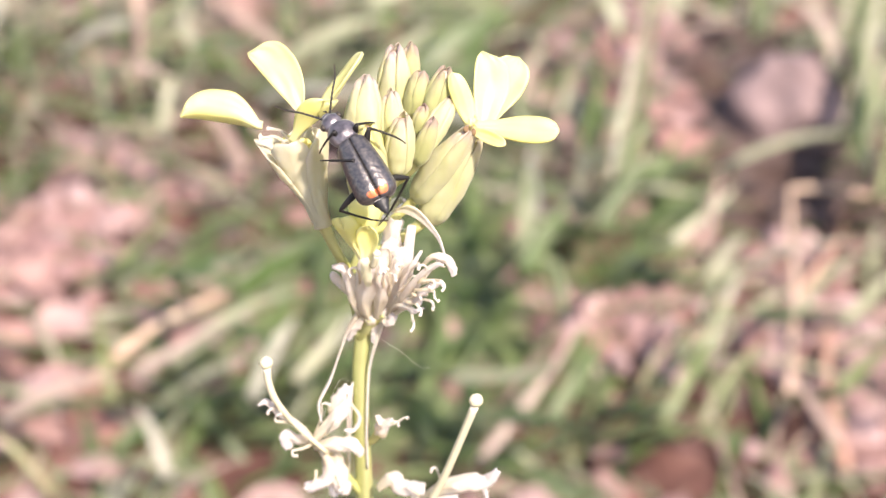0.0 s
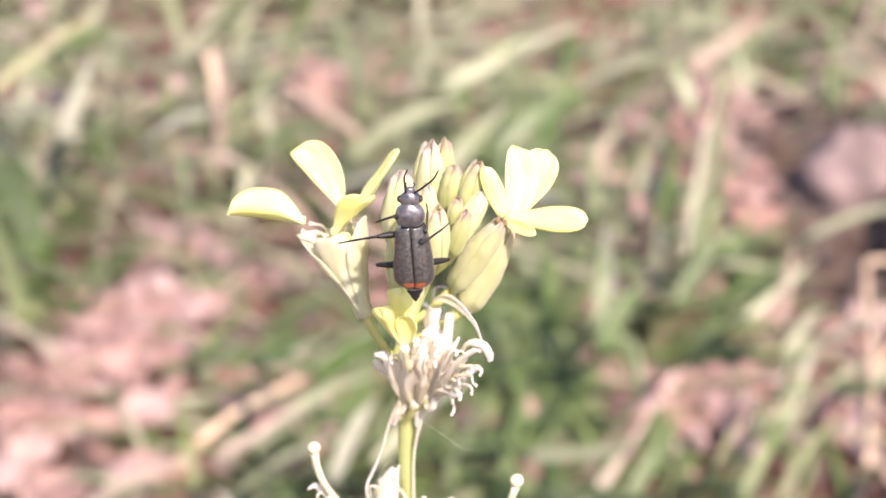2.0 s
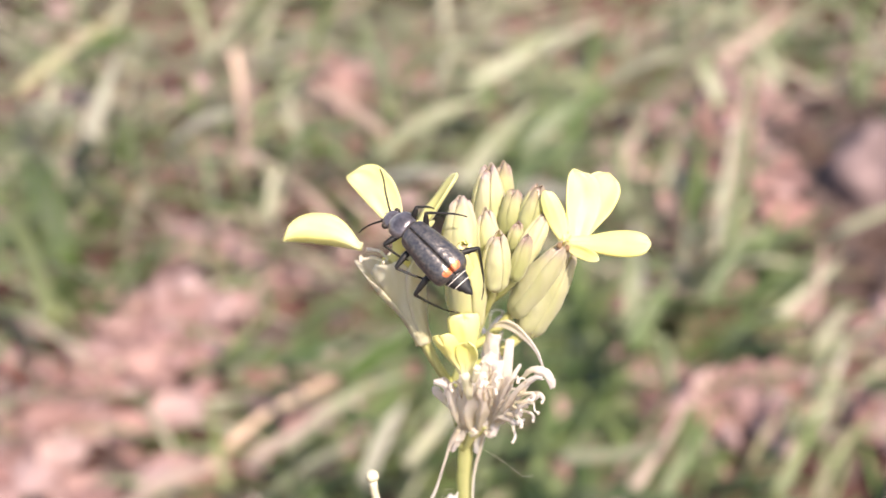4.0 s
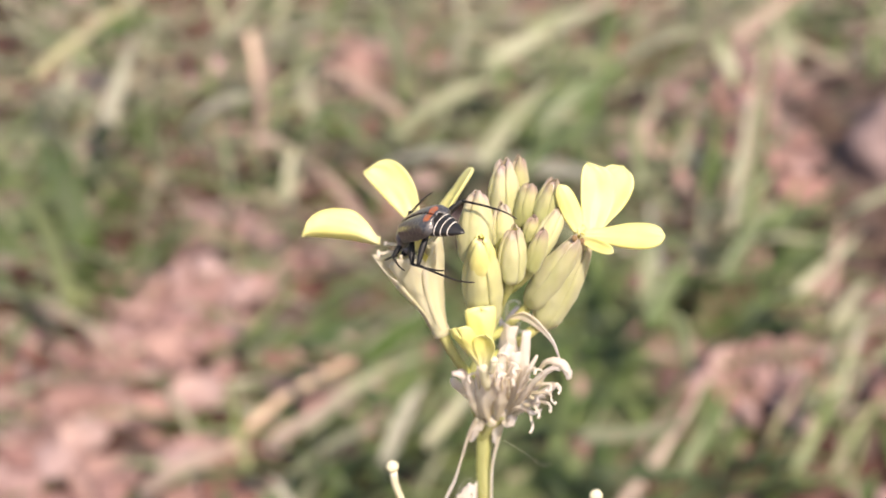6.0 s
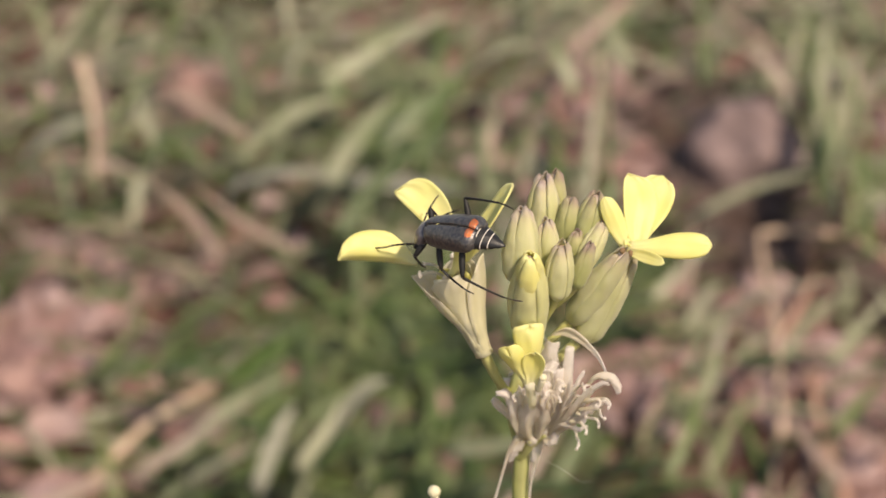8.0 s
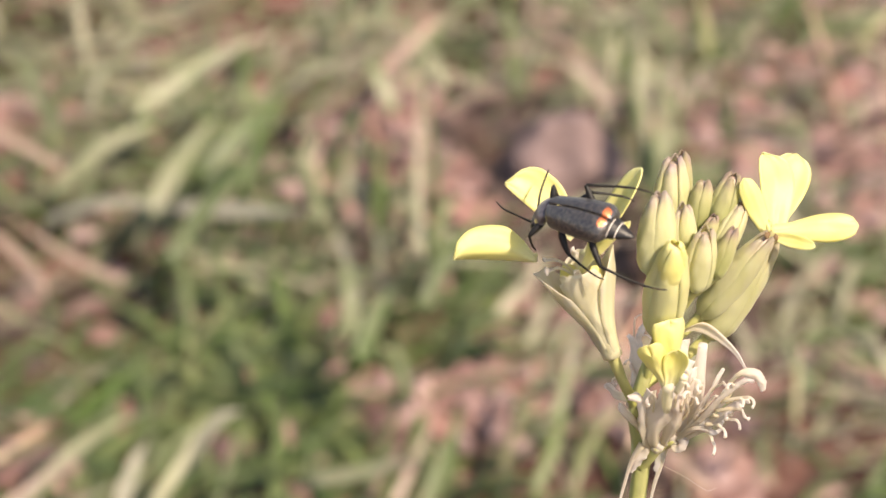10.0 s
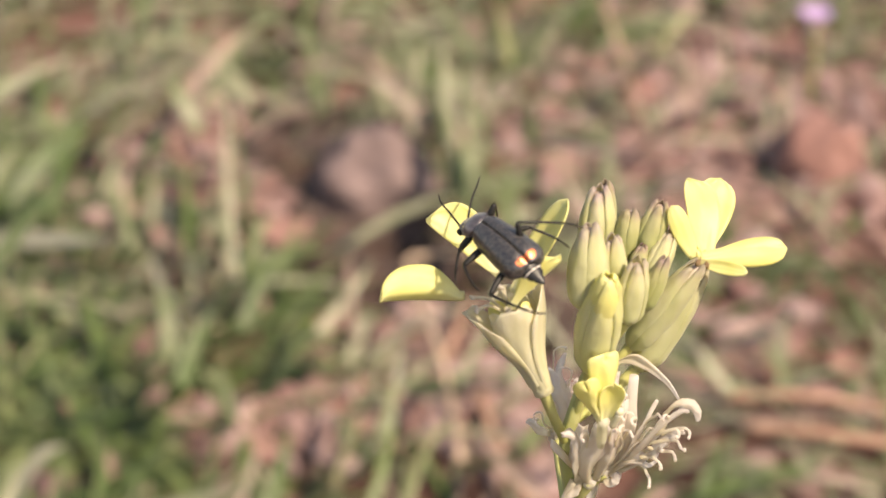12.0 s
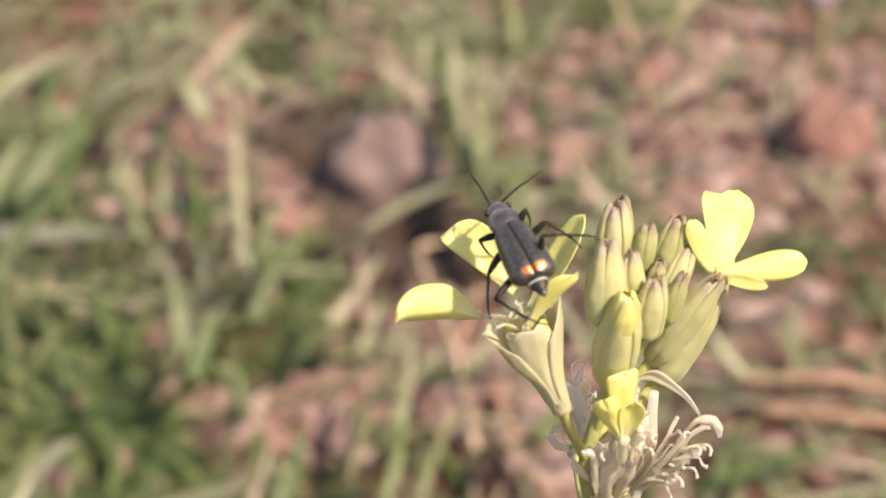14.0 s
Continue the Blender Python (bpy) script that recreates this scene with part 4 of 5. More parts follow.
# the bud beside the open flower, with its brown anthers showing
open_bud = bud((2.1, 0.1, -3.1), (4.75, -1.6, 2.2), 1.75, (-0.4, 0, -5.4), 0.02, seed=0.9, label="plump opening bud with brown anthers at its tip")
for q in ((4.45, -1.7, 2.2), (4.85, -1.85, 2.1), (3.75, 0.05, 3.1), (4.1, 0.0, 3.0)):
    part("anther", blob(fresh(), q, (0.15, 0.13, 0.2), None, 0.5, q[0], 2), ANTHER, open_bud)


def paper(pts, width, seed, crumple=0.24, hook=0.0, pin=(0, 1, 0), n=26):
    """A dry crumpled strip along pts, with a rolled end."""
    line = smooth_path(pts, n)
    end = max(4, n // 3)
    if hook:
        k = n - end
        p, d = line[k].copy(), (line[k] - line[k - 1])
        for i in range(k + 1, n):
            d = Matrix.Rotation(hook / end, 3, Vector(pin)) @ d
            p = p + d * 0.8
            line[i] = p.copy()
    grid = []
    face = Vector((0.25 * math.sin(seed), -0.85, 0.45))
    for i, p in enumerate(line):
        u = i / (n - 1)
        d = (line[min(i + 1, n - 1)] - line[max(i - 1, 0)]).normalized()
        side = Matrix.Rotation(0.9 * math.sin(2.2 * u + 1.7 * seed), 3, d) @ d.cross(face).normalized()
        up = side.cross(d)
        w = width * 0.62 * (0.5 + 0.5 * math.sin(math.pi * min(1, u * 1.15))) * (1 + 0.5 * noise.noise(Vector((5 * u, seed * 3.7, 0))))
        if u > 0.85:
            w *= 1 - 0.6 * (u - 0.85) / 0.15
        row = []
        for j in range(7):
            v = j / 3 - 1
            lift = crumple * width * (noise.noise(Vector((p.x * 1.6 + v, p.y * 1.6, p.z * 1.6 + seed))) + 0.5 * math.sin(3 * v + 9 * u + seed) - 0.7 * v * v)
            row.append(p + side * w * v + up * lift)
        grid.append(row)
    return sheet(fresh(), grid, 0.03)


def spent(base, ends, seed, foot, threads, reach):
    """A spent bloom of papery strips from its base to the given ends, with curled threads between them."""
    rng = random.Random(seed)
    base = Vector(base)
    body = part("withered_flower", blob(fresh(), base + Vector((0, 0, 0.15)), (0.42, 0.42, 0.55), None, 0.4, seed, 3), WITHERED, plant, "dry shrivelled whitish bloom")
    for k, (x, y, z, width, hook) in enumerate(ends):
        end = Vector((x, y, z))
        start = base + Vector((rng.uniform(-0.35, 0.35), rng.uniform(-0.3, 0.1), rng.uniform(-0.2, 0.3)))
        out = Vector(((x - base.x) * 0.12, -0.25, 0.25))
        mid1 = start.lerp(end, 0.35) + out + Vector((rng.gauss(0, 0.12), rng.gauss(0, 0.12), 0))
        mid2 = start.lerp(end, 0.7) + out * 0.7 + Vector((rng.gauss(0, 0.18), rng.gauss(0, 0.15), rng.gauss(0, 0.15)))
        part("withered_petal", paper([start, mid1, mid2, end], width, seed + 1.3 * k, hook=hook, pin=(rng.uniform(-0.4, 0.4), 1, rng.uniform(-0.4, 0.4))), WITHERED, body)
    for k in range(threads):
        a, b = rng.sample(ends, 2)
        mix = rng.random()
        end = Vector(a[:3]).lerp(Vector(b[:3]), mix) + Vector((rng.gauss(0, 0.3), rng.gauss(0, 0.3), rng.gauss(0.1, 0.3)))
        start = base.lerp(end, rng.uniform(0.25, 0.5))
        pts = [start, start.lerp(end, 0.5) + Vector((rng.gauss(0, 0.12), rng.gauss(0, 0.12), rng.gauss(0, 0.12))), end]
        d = (end - start).normalized()
        pin = Vector((rng.gauss(0, 0.5), rng.choice((-1, 1)), rng.gauss(0, 0.5))).normalized()
        p, turn = end.copy(), rng.uniform(0.35, 0.75)
        for i in range(rng.randint(3, 6)):
            d = Matrix.Rotation(turn, 3, pin) @ d
            p = p + d * reach
            pts.append(p.copy())
        bm = tube(fresh(), pts, [0.07, 0.06, 0.055, 0.05, 0.06], 7, 34, flat=0.6)
        blob(bm, pts[-1], (0.09, 0.09, 0.13), None, 0.4, k, 1)
        part("filament", bm, WITHERED, body)
    foot = Vector(foot)
    pedicel([foot, foot.lerp(base, 0.5) + Vector((0, 0, -0.2)), base + Vector((0, 0, 0.1))], (0.26, 0.24, 0.32))
    return body


def strap(pts, width, seed, fold=0.25, crinkle=0.12, taper=0.55, n=34, m=9):
    """A dry papery strip along pts: creased down its middle, ragged and crinkled at its edges."""
    line = smooth_path(pts, n)
    face = Vector((0.2 * math.sin(seed), -0.9, 0.4))
    grid = []
    for i, p in enumerate(line):
        u = i / (n - 1)
        d = (line[min(i + 1, n - 1)] - line[max(i - 1, 0)]).normalized()
        side = Matrix.Rotation(0.45 * math.sin(2.0 * u + 1.7 * seed), 3, d) @ d.cross(face).normalized()
        up = side.cross(d)
        w = 0.43 * width * min(1.0, 0.5 + 1.4 * u) * (1 - (1 - taper) * max(0.0, (u - 0.55) / 0.45) ** 1.5)
        row = []
        for j in range(m):
            v = 2 * j / (m - 1) - 1
            ragged = 1 + 0.30 * noise.noise(Vector((6 * u, math.copysign(3, v), seed))) + 0.14 * noise.noise(Vector((17 * u, math.copysign(5, v), seed)))
            lift = -fold * width * abs(v) ** 1.3 + crinkle * width * (noise.noise(Vector((5 * u, 1.8 * v, seed))) + 0.6 * abs(v) * noise.noise(Vector((15 * u, 2 * v, seed + 3))))
            row.append(p + side * w * v * (ragged if abs(v) > 0.5 else 1) + up * lift)
        grid.append(row)
    return sheet(fresh(), grid, 0.03)


def curl(start, end, reach, seed):
    """A dry thread that ends in a curl."""
    rng = random.Random(seed)
    start, end = Vector(start), Vector(end)
    pts = [start, start.lerp(end, 0.5) + Vector((rng.gauss(0, 0.12), rng.gauss(0, 0.1), rng.gauss(0, 0.12))), end]
    d, p = (end - start).normalized(), end.copy()
    pin = Vector((rng.gauss(0, 0.4), rng.choice((-1, 1)), rng.gauss(0, 0.4))).normalized()
    turn = rng.uniform(0.5, 0.95)
    for _ in range(rng.randint(3, 5)):
        d = Matrix.Rotation(turn, 3, pin) @ d
        p = p + d * reach
        pts.append(p.copy())
    bm = tube(fresh(), pts, [0.10, 0.085, 0.08, 0.07, 0.09, 0.05], 7, 34, flat=0.55)
    return blob(bm, pts[-1], (0.10, 0.10, 0.13), None, 0.5, seed, 1)


def dry_bloom(base, foot, straps, curls, seed, label="dry shrivelled whitish bloom"):
    """A spent flower: a small dry base on its stalk, papery straps (points, width, taper) and curled threads."""
    base, foot = Vector(base), Vector(foot)
    body = part("withered_flower", blob(fresh(), base, (0.34, 0.32, 0.42), None, 0.4, seed, 3), WITHERED, plant, label)
    for k, (pts, width, taper) in enumerate(straps):
        part("withered_petal", strap(pts, width, seed + 1.3 * k, taper=taper), WITHERED, body)
    for k, (start, end) in enumerate(curls):
        part("filament", curl(start, end, 0.17, 10 * seed + k), WITHERED, body)
    pedicel([foot, foot.lerp(base, 0.5) + Vector((0, 0, -0.2)), base], (0.26, 0.24, 0.32))
    return body


dry_bloom((-0.2, -1.0, -10.2), (-0.8, -0.2, -12.0), [
    ([(-0.3, -1.2, -10.2), (-0.6, -1.9, -8.4), (-0.3, -2.4, -6.6), (-0.1, -2.3, -5.4)], 1.5, 0.7),
    ([(0.0, -1.3, -10.1), (0.2, -2.1, -8.2), (0.2, -2.6, -6.7), (-0.2, -2.7, -5.6)], 1.15, 0.6),
    ([(-0.7, -1.0, -10.2), (-1.1, -1.5, -8.6), (-1.4, -1.9, -7.1), (-1.8, -2.1, -6.2), (-2.4, -2.2, -6.1)], 0.85, 0.35),
    ([(-0.5, -0.8, -10.3), (-0.9, -0.9, -8.4), (-0.9, -1.2, -6.6)], 1.0, 0.6),
    ([(0.4, -1.3, -9.9), (0.7, -1.7, -9.9), (1.0, -1.9, -9.3)], 0.7, 0.8),
    ([(-0.5, -0.9, -9.7), (-1.2, -0.9, -10.8), (-1.5, -0.8, -11.9)], 0.75, 0.4),
    ([(0.4, -0.9, -10.0), (0.15, -0.8, -11.1), (0.0, -0.7, -12.1)], 0.75, 0.4),
], [((0.0, -2.5, -6.8), (0.1, -2.8, -5.2)), ((-0.9, -1.8, -7.4), (-1.1, -2.2, -6.2)), ((0.4, -2.4, -7.2), (0.6, -2.8, -5.9))], 31)
middle = dry_bloom((0.35, -1.0, -9.9), (-0.8, -0.2, -11.4), [
    ([(0.4, -1.0, -10.1), (0.8, -1.5, -8.6), (1.1, -1.6, -6.8), (1.2, -1.5, -5.3)], 1.25, 0.75),
    ([(0.5, -1.2, -10.0), (1.2, -2.2, -8.3), (1.6, -2.6, -6.8), (2.0, -2.8, -5.7), (2.4, -2.8, -4.7)], 0.6, 0.3),
    ([(0.3, -1.6, -8.6), (0.5, -2.0, -7.2), (0.3, -2.1, -6.1), (0.4, -2.1, -5.2), (0.8, -2.0, -4.4)], 0.9, 0.6),
    ([(0.6, -0.8, -9.6), (0.9, -0.7, -7.4), (0.7, -0.6, -5.2), (0.9, -0.6, -4.1)], 1.2, 0.8),
    ([(0.6, -1.0, -9.8), (1.4, -1.2, -8.0), (1.9, -1.3, -6.6)], 0.9, 0.6),
], [((0.8, -1.9, -7.4), (0.9, -2.3, -5.5)), ((1.0, -2.0, -7.2), (1.4, -2.5, -5.8)), ((0.7, -2.0, -8.0), (0.6, -2.5, -6.4)), ((1.3, -2.3, -7.6), (1.9, -2.9, -6.2)), ((1.2, -2.1, -8.2), (1.5, -2.7, -7.0)),
     ((1.6, -2.5, -6.6), (2.2, -3.0, -5.4)), ((0.6, -1.8, -6.6), (0.7, -2.2, -5.0))], 32)
part("pistil", tube(fresh(), [(1.2, -1.4, -9.0), (1.6, -1.5, -6.9), (1.7, -1.2, -5.6), (1.85, -1.0, -4.2)], [0.2, 0.3, 0.3, 0.24], 12), WITHERED, middle, "pale smooth young pod")
wide_bloom = dry_bloom((0.6, -1.2, -9.7), (-0.8, -0.2, -10.8), [
    ([(0.7, -1.4, -9.7), (1.4, -2.6, -7.9), (2.3, -3.4, -6.0), (3.1, -3.8, -5.0), (3.5, -4.0, -4.8)], 0.55, 0.8),
    ([(2.5, -3.5, -5.2), (2.9, -3.8, -4.5), (3.5, -4.0, -4.4), (3.95, -4.1, -4.8), (4.15, -4.1, -5.4)], 0.62, 0.6),
    ([(0.7, -1.5, -9.7), (1.7, -2.8, -8.1), (2.5, -3.4, -6.8), (3.3, -3.6, -6.1), (3.6, -3.6, -6.4)], 0.5, 0.5),
    ([(0.6, -1.5, -9.7), (1.1, -2.4, -8.5), (1.7, -2.8, -8.3), (2.1, -3.0, -8.45), (2.6, -3.0, -8.2)], 0.4, 0.5),
    ([(0.8, -1.5, -9.4), (1.5, -2.5, -8.4), (2.1, -3.0, -7.6), (2.5, -3.1, -7.7)], 0.7, 0.6),
    ([(0.9, -1.7, -9.0), (1.9, -2.9, -7.0), (2.5, -3.2, -5.9), (2.8, -3.3, -5.5)], 0.55, 0.4),
], [((1.8, -2.8, -7.6), (2.7, -3.5, -7.0)), ((2.0, -3.0, -7.0), (3.0, -3.7, -6.6)), ((1.9, -3.0, -7.2), (2.9, -3.6, -7.3)), ((2.2, -3.2, -6.4), (2.9, -3.7, -5.9)), ((1.6, -2.8, -7.9), (2.3, -3.3, -7.9)),
     ((2.3, -3.3, -6.2), (2.6, -3.6, -5.2)), ((1.4, -2.4, -8.4), (2.0, -3.0, -8.9)), ((2.4, -3.3, -6.4), (3.3, -3.9, -5.8))], 33)
spent((0.6, 5.2, -11.8), [(1.6, 6.7, -7.1, 0.7, 0.8), (1.0, 6.4, -7.8, 0.75, -1.4), (0.8, 6.0, -9.0, 0.7, 1.8), (1.5, 6.3, -9.4, 0.7, 1.4), (-1.0, 5.4, -10.6, 0.45, -2.8), (1.3, 5.9, -10.4, 0.7, 2.4)],
                34, (-0.8, 0.3, -13.0), 9, 0.18)
# a long arched dry petal over the spent blooms, and a pale crumpled one
part("withered_petal", sheet(fresh(), [[p + Vector((0.25, -0.2, 0.55)) * w * v + Vector((0, -0.3, 0.1)) * w * v * v for v in (-1, -0.5, 0, 0.5, 1)] for p, w in
     zip(smooth_path([(0.9, -0.7, -3.4), (1.5, -0.8, -3.2), (2.1, -0.9, -3.45), (2.75, -1.3, -3.9), (3.3, -1.9, -4.4), (3.6, -2.6, -4.95)], 16),
         [0.30, 0.42, 0.52, 0.58, 0.60, 0.58, 0.54, 0.48, 0.42, 0.36, 0.31, 0.27, 0.23, 0.20, 0.16, 0.12])], 0.05), WITHERED, wide_bloom, "long arched white dry petal")
late = part("late_flower", lathe(fresh(), (-0.45, -2.5, -7.0), (-0.7, -3.1, -4.9), [0.18, 0.26, 0.28, 0.28, 0.32], 12), CALYX, plant, "small fading flower with three yellow petals")
part("petal", petal_mesh((-0.8, -3.1, -5.1), (-2.1, -3.6, -2.2), (0.8, -0.2, 0.35), 1.35, cup=0.35, bend=0.12, notch=0.26, seed=14, claw=0.35, full=0.75), PETAL, late)
part("petal", petal_mesh((-0.6, -2.9, -5.0), (-0.75, -2.9, -1.3), (1.0, 0.1, 0.05), 1.75, cup=0.2, bend=-0.06, notch=0.10, seed=15, claw=0.4, full=0.85, blunt=4.0), PETAL, late)
part("petal", petal_mesh((-0.6, -3.2, -5.0), (-0.55, -3.7, -2.6), (1.0, -0.3, 0.1), 1.2, cup=-0.25, bend=0.10, notch=0.15, seed=17, claw=0.5, full=0.7), PETAL, late)
part("pistil", blob(tube(fresh(), [(-0.25, -3.2, -5.4), (-0.05, -3.5, -4.5)], [0.18, 0.2]), (-0.05, -3.5, -4.4), (0.23, 0.22, 0.22), None, 0.1, 2, 2), PISTIL, late)

# dry strands along the stem
part("dry_strand", tube(fresh(), [(-1.0, -0.7, -10.2), (-1.5, -0.7, -11.2), (-2.0, -1.0, -12.8), (-2.45, -1.3, -14.2), (-3.06, -1.5, -15.7), (-2.9, -1.6, -17.0)], [0.3, 0.2, 0.13, 0.11, 0.18, 0.16, 0.08], 6, 30, flat=0.5), WITHERED, plant)
part("dry_strand", tube(fresh(), [(0.5, -0.5, -10.2), (0.2, -0.6, -11.6), (-0.15, -0.62, -13.2), (-0.29, -0.62, -14.8), (-0.32, -0.6, -18.4), (-0.2, -0.6, -21.0)], [0.34, 0.26, 0.16, 0.12, 0.12, 0.08], 6, 30, flat=0.5), WITHERED, plant)
part("dry_strand", tube(fresh(), [(-1.3, -0.5, -21.5), (-1.35, -0.8, -18.5), (-1.3, -0.7, -15.6), (-1.15, -0.5, -14.9)], [0.12, 0.3, 0.34, 0.06], 6, 24, flat=0.35), WITHERED, plant)
part("dry_strand", tube(fresh(), [(-0.9, -0.4, -9.5), (-2.3, -0.9, -7.6), (-2.5, -1.2, -7.2)], [0.24, 0.3, 0.05], 6, 14, flat=0.4), WITHERED, plant)

# threads of spider silk between the stem and the dry blooms
for pts in ([(0.3, -0.6, -11.8), (1.6, -0.9, -12.6), (2.6, -1.1, -13.4), (3.2, -1.2, -13.3)], [(-0.6, -0.5, -16.0), (-1.8, -1.2, -14.2), (-2.9, -2.0, -16.4)]):
    part("silk_thread", tube(fresh(), pts, [0.006, 0.006], 4, 24), WITHERED, plant)

# the lower spent blooms with their young pods
low_left = dry_bloom((-2.5, -1.1, -19.2), (-0.4, 0, -23.5), [
    ([(-3.3, -1.2, -18.6), (-4.0, -1.6, -17.3), (-5.3, -2.0, -16.0), (-6.0, -2.2, -15.1), (-6.5, -2.3, -15.3)], 0.5, 0.3),
    ([(-3.0, -1.2, -18.7), (-4.2, -1.6, -18.3), (-4.9, -1.8, -17.9), (-4.7, -1.9, -18.7)], 0.85, 0.7),
    ([(-3.7, -1.6, -18.4), (-2.5, -1.9, -16.9), (-1.7, -1.9, -15.8), (-1.2, -1.8, -15.4)], 0.95, 0.5),
    ([(-1.4, -1.8, -15.3), (-0.8, -2.0, -16.3), (-1.1, -2.1, -17.1), (-1.6, -2.1, -17.1)], 0.3, 0.6),
    ([(-2.4, -1.2, -16.7), (-2.0, -1.1, -15.7), (-1.5, -1.0, -14.8)], 0.9, 0.4),
    ([(-3.4, -1.5, -18.7), (-2.1, -1.9, -18.3), (-1.2, -2.0, -18.4), (-0.7, -1.9, -19.2)], 1.1, 0.6),
    ([(-3.1, -1.5, -18.9), (-2.6, -1.8, -19.9), (-2.8, -2.0, -20.9), (-3.8, -2.0, -21.4)], 0.9, 0.8),
    ([(-2.2, -1.4, -19.1), (-1.8, -1.7, -20.4), (-1.4, -1.8, -22.0)], 1.3, 0.8),
    ([(-2.7, -1.4, -19.3), (-2.3, -1.5, -21.3), (-2.2, -1.5, -22.5)], 0.7, 0.7),
], [((-3.3, -1.4, -17.9), (-2.9, -1.5, -15.8)), ((-4.6, -1.8, -16.8), (-5.4, -2.3, -16.4)), ((-5.0, -1.9, -16.2), (-5.6, -2.2, -15.6)), ((-3.2, -1.8, -20.2), (-3.4, -2.2, -20.9)), ((-2.2, -1.6, -20.0), (-1.7, -2.0, -21.4)),
     ((-3.4, -1.7, -18.4), (-4.5, -2.1, -18.6)), ((-2.8, -1.8, -17.8), (-2.2, -2.2, -16.4))], 41)
part("pistil", blob(tube(fresh(), [(-2.6, -1.7, -19.0), (-3.6, -1.9, -17.8), (-4.5, -2.0, -16.7), (-5.44, -2.4, -14.95), (-5.86, -2.5, -13.6), (-5.97, -2.5, -12.6)], [0.14, 0.15, 0.17, 0.2, 0.22, 0.24], 10),
                    (-5.99, -2.5, -12.25), (0.38, 0.38, 0.35), None, 0.08, 1, 3), PISTIL, low_left, "pale green pistil with a round stigma")
low_right = dry_bloom((2.6, -1.5, -22.6), (-0.1, 0, -25.0), [
    ([(0.4, -1.2, -22.2), (1.2, -1.5, -21.2), (1.8, -1.7, -21.5), (3.1, -1.9, -21.4)], 1.2, 0.7),
    ([(2.7, -1.7, -22.4), (4.2, -2.2, -21.0), (5.7, -2.5, -20.4), (6.6, -2.6, -20.3), (7.2, -2.7, -19.5)], 1.15, 0.35),
    ([(5.6, -2.4, -20.7), (6.4, -2.5, -20.9), (6.7, -2.5, -21.7)], 0.45, 0.5),
    ([(2.4, -1.6, -22.6), (3.6, -2.1, -22.2), (5.0, -2.4, -21.6)], 1.0, 0.6),
], [((3.7, -2.2, -21.2), (3.7, -2.2, -19.7)), ((2.8, -1.9, -21.9), (2.2, -2.2, -20.9)), ((4.0, -2.2, -21.2), (4.9, -2.6, -20.9))], 42)
part("pistil", blob(tube(fresh(), [(2.9, -2.3, -23.0), (3.4, -2.6, -21.8), (3.86, -2.8, -20.5), (4.28, -3.0, -19.2), (5.21, -3.4, -15.75), (5.6, -3.5, -14.3)], [0.2, 0.22, 0.22, 0.22, 0.22, 0.24], 10),
                    (5.66, -3.5, -13.9), (0.4, 0.4, 0.37), None, 0.08, 3, 3), PISTIL, low_right, "pale green pistil with a round stigma")
spent((0.5, -0.9, -18.0), [(1.0, -1.3, -16.6, 0.4, 1.0), (0.2, -1.3, -16.4, 0.4, -1.2), (1.2, -1.2, -17.2, 0.35, 1.6)], 43, (-0.3, 0, -19.5), 3, 0.1)

# ---- the beetle ----
# Its own axes: x to its right, y ahead, z up through its back; millimetres.
beetle = tagged(new("beetle"), "small blue-black soft-winged beetle with orange-red wing tips", "beetle")
O = (0, 0, 0)


def elytron(sign):
    grid, spots = [], []
    n, m = 44, 17
    for i in range(n):
        u = i / (n - 1)
        y = 1.62 - 3.55 * u
        w = 0.77 + 0.29 * math.sin(math.pi * 0.5 * min(1, u / 0.8))
        if u > 0.80:
            w *= math.sqrt(max(0.02, 1 - ((u - 0.80) / 0.21) ** 2.8))
        if u < 0.06:
            w *= 0.84 + 0.16 * math.sqrt(u / 0.06)
        top = 0.60 + 0.16 * math.sin(math.pi * u) - (0.28 * ((u - 0.8) / 0.2) ** 2 if u > 0.8 else 0)
        row, srow = [], []
        for j in range(m):
            v = j / (m - 1)
            a = v * math.pi * 0.56
            x = 0.02 + w * math.sin(a) ** 0.92 / math.sin(math.pi * 0.5)
            z = -0.12 + (top + 0.12) * math.cos(a) ** 0.9 if a < math.pi / 2 else -0.12 + (top + 0.12) * math.cos(a)
            z -= 0.07 * math.exp(-(v / 0.06) ** 2)
            z += 0.012 * noise.noise(Vector((x * 4 * sign, y * 4, 3))) + 0.03 * math.exp(-((v - 0.5) / 0.12) ** 2) * math.exp(-((u - 0.06) / 0.08) ** 2)
            row.append(Vector((sign * x, y, z)))
            srow.append(max(0.0, 1.0 - 0.5 * (((u - 0.915) / 0.050) ** 4 + ((v - 0.15) / 0.18) ** 4)))
        grid.append(row)
        spots.append(srow)
    return sheet(fresh(), grid, 0.05, spots=spots)


for sign in (-1, 1):
    part("wing_case", elytron(sign), ELYTRA, beetle, "blue-black wing case with an orange-red tip", at=O)
# underside and thorax
bm = fresh()
blob(bm, (0, 0.0, -0.18), (0.88, 1.85, 0.44), None, 0.06, 1, 3)
part("underside", bm, SHELL, beetle, at=O)
# abdomen with pale rings
bm = lathe(fresh(), (0, -0.75, -0.02), (0, -3.50, -0.14), (0.82, 0.88, 0.90, 0.90, 0.90, 0.86, 0.87, 0.79, 0.78, 0.70, 0.69, 0.58, 0.56, 0.44, 0.42, 0.29, 0.25, 0.14, 0.04), 20, 0.62, (1, 0, 0))
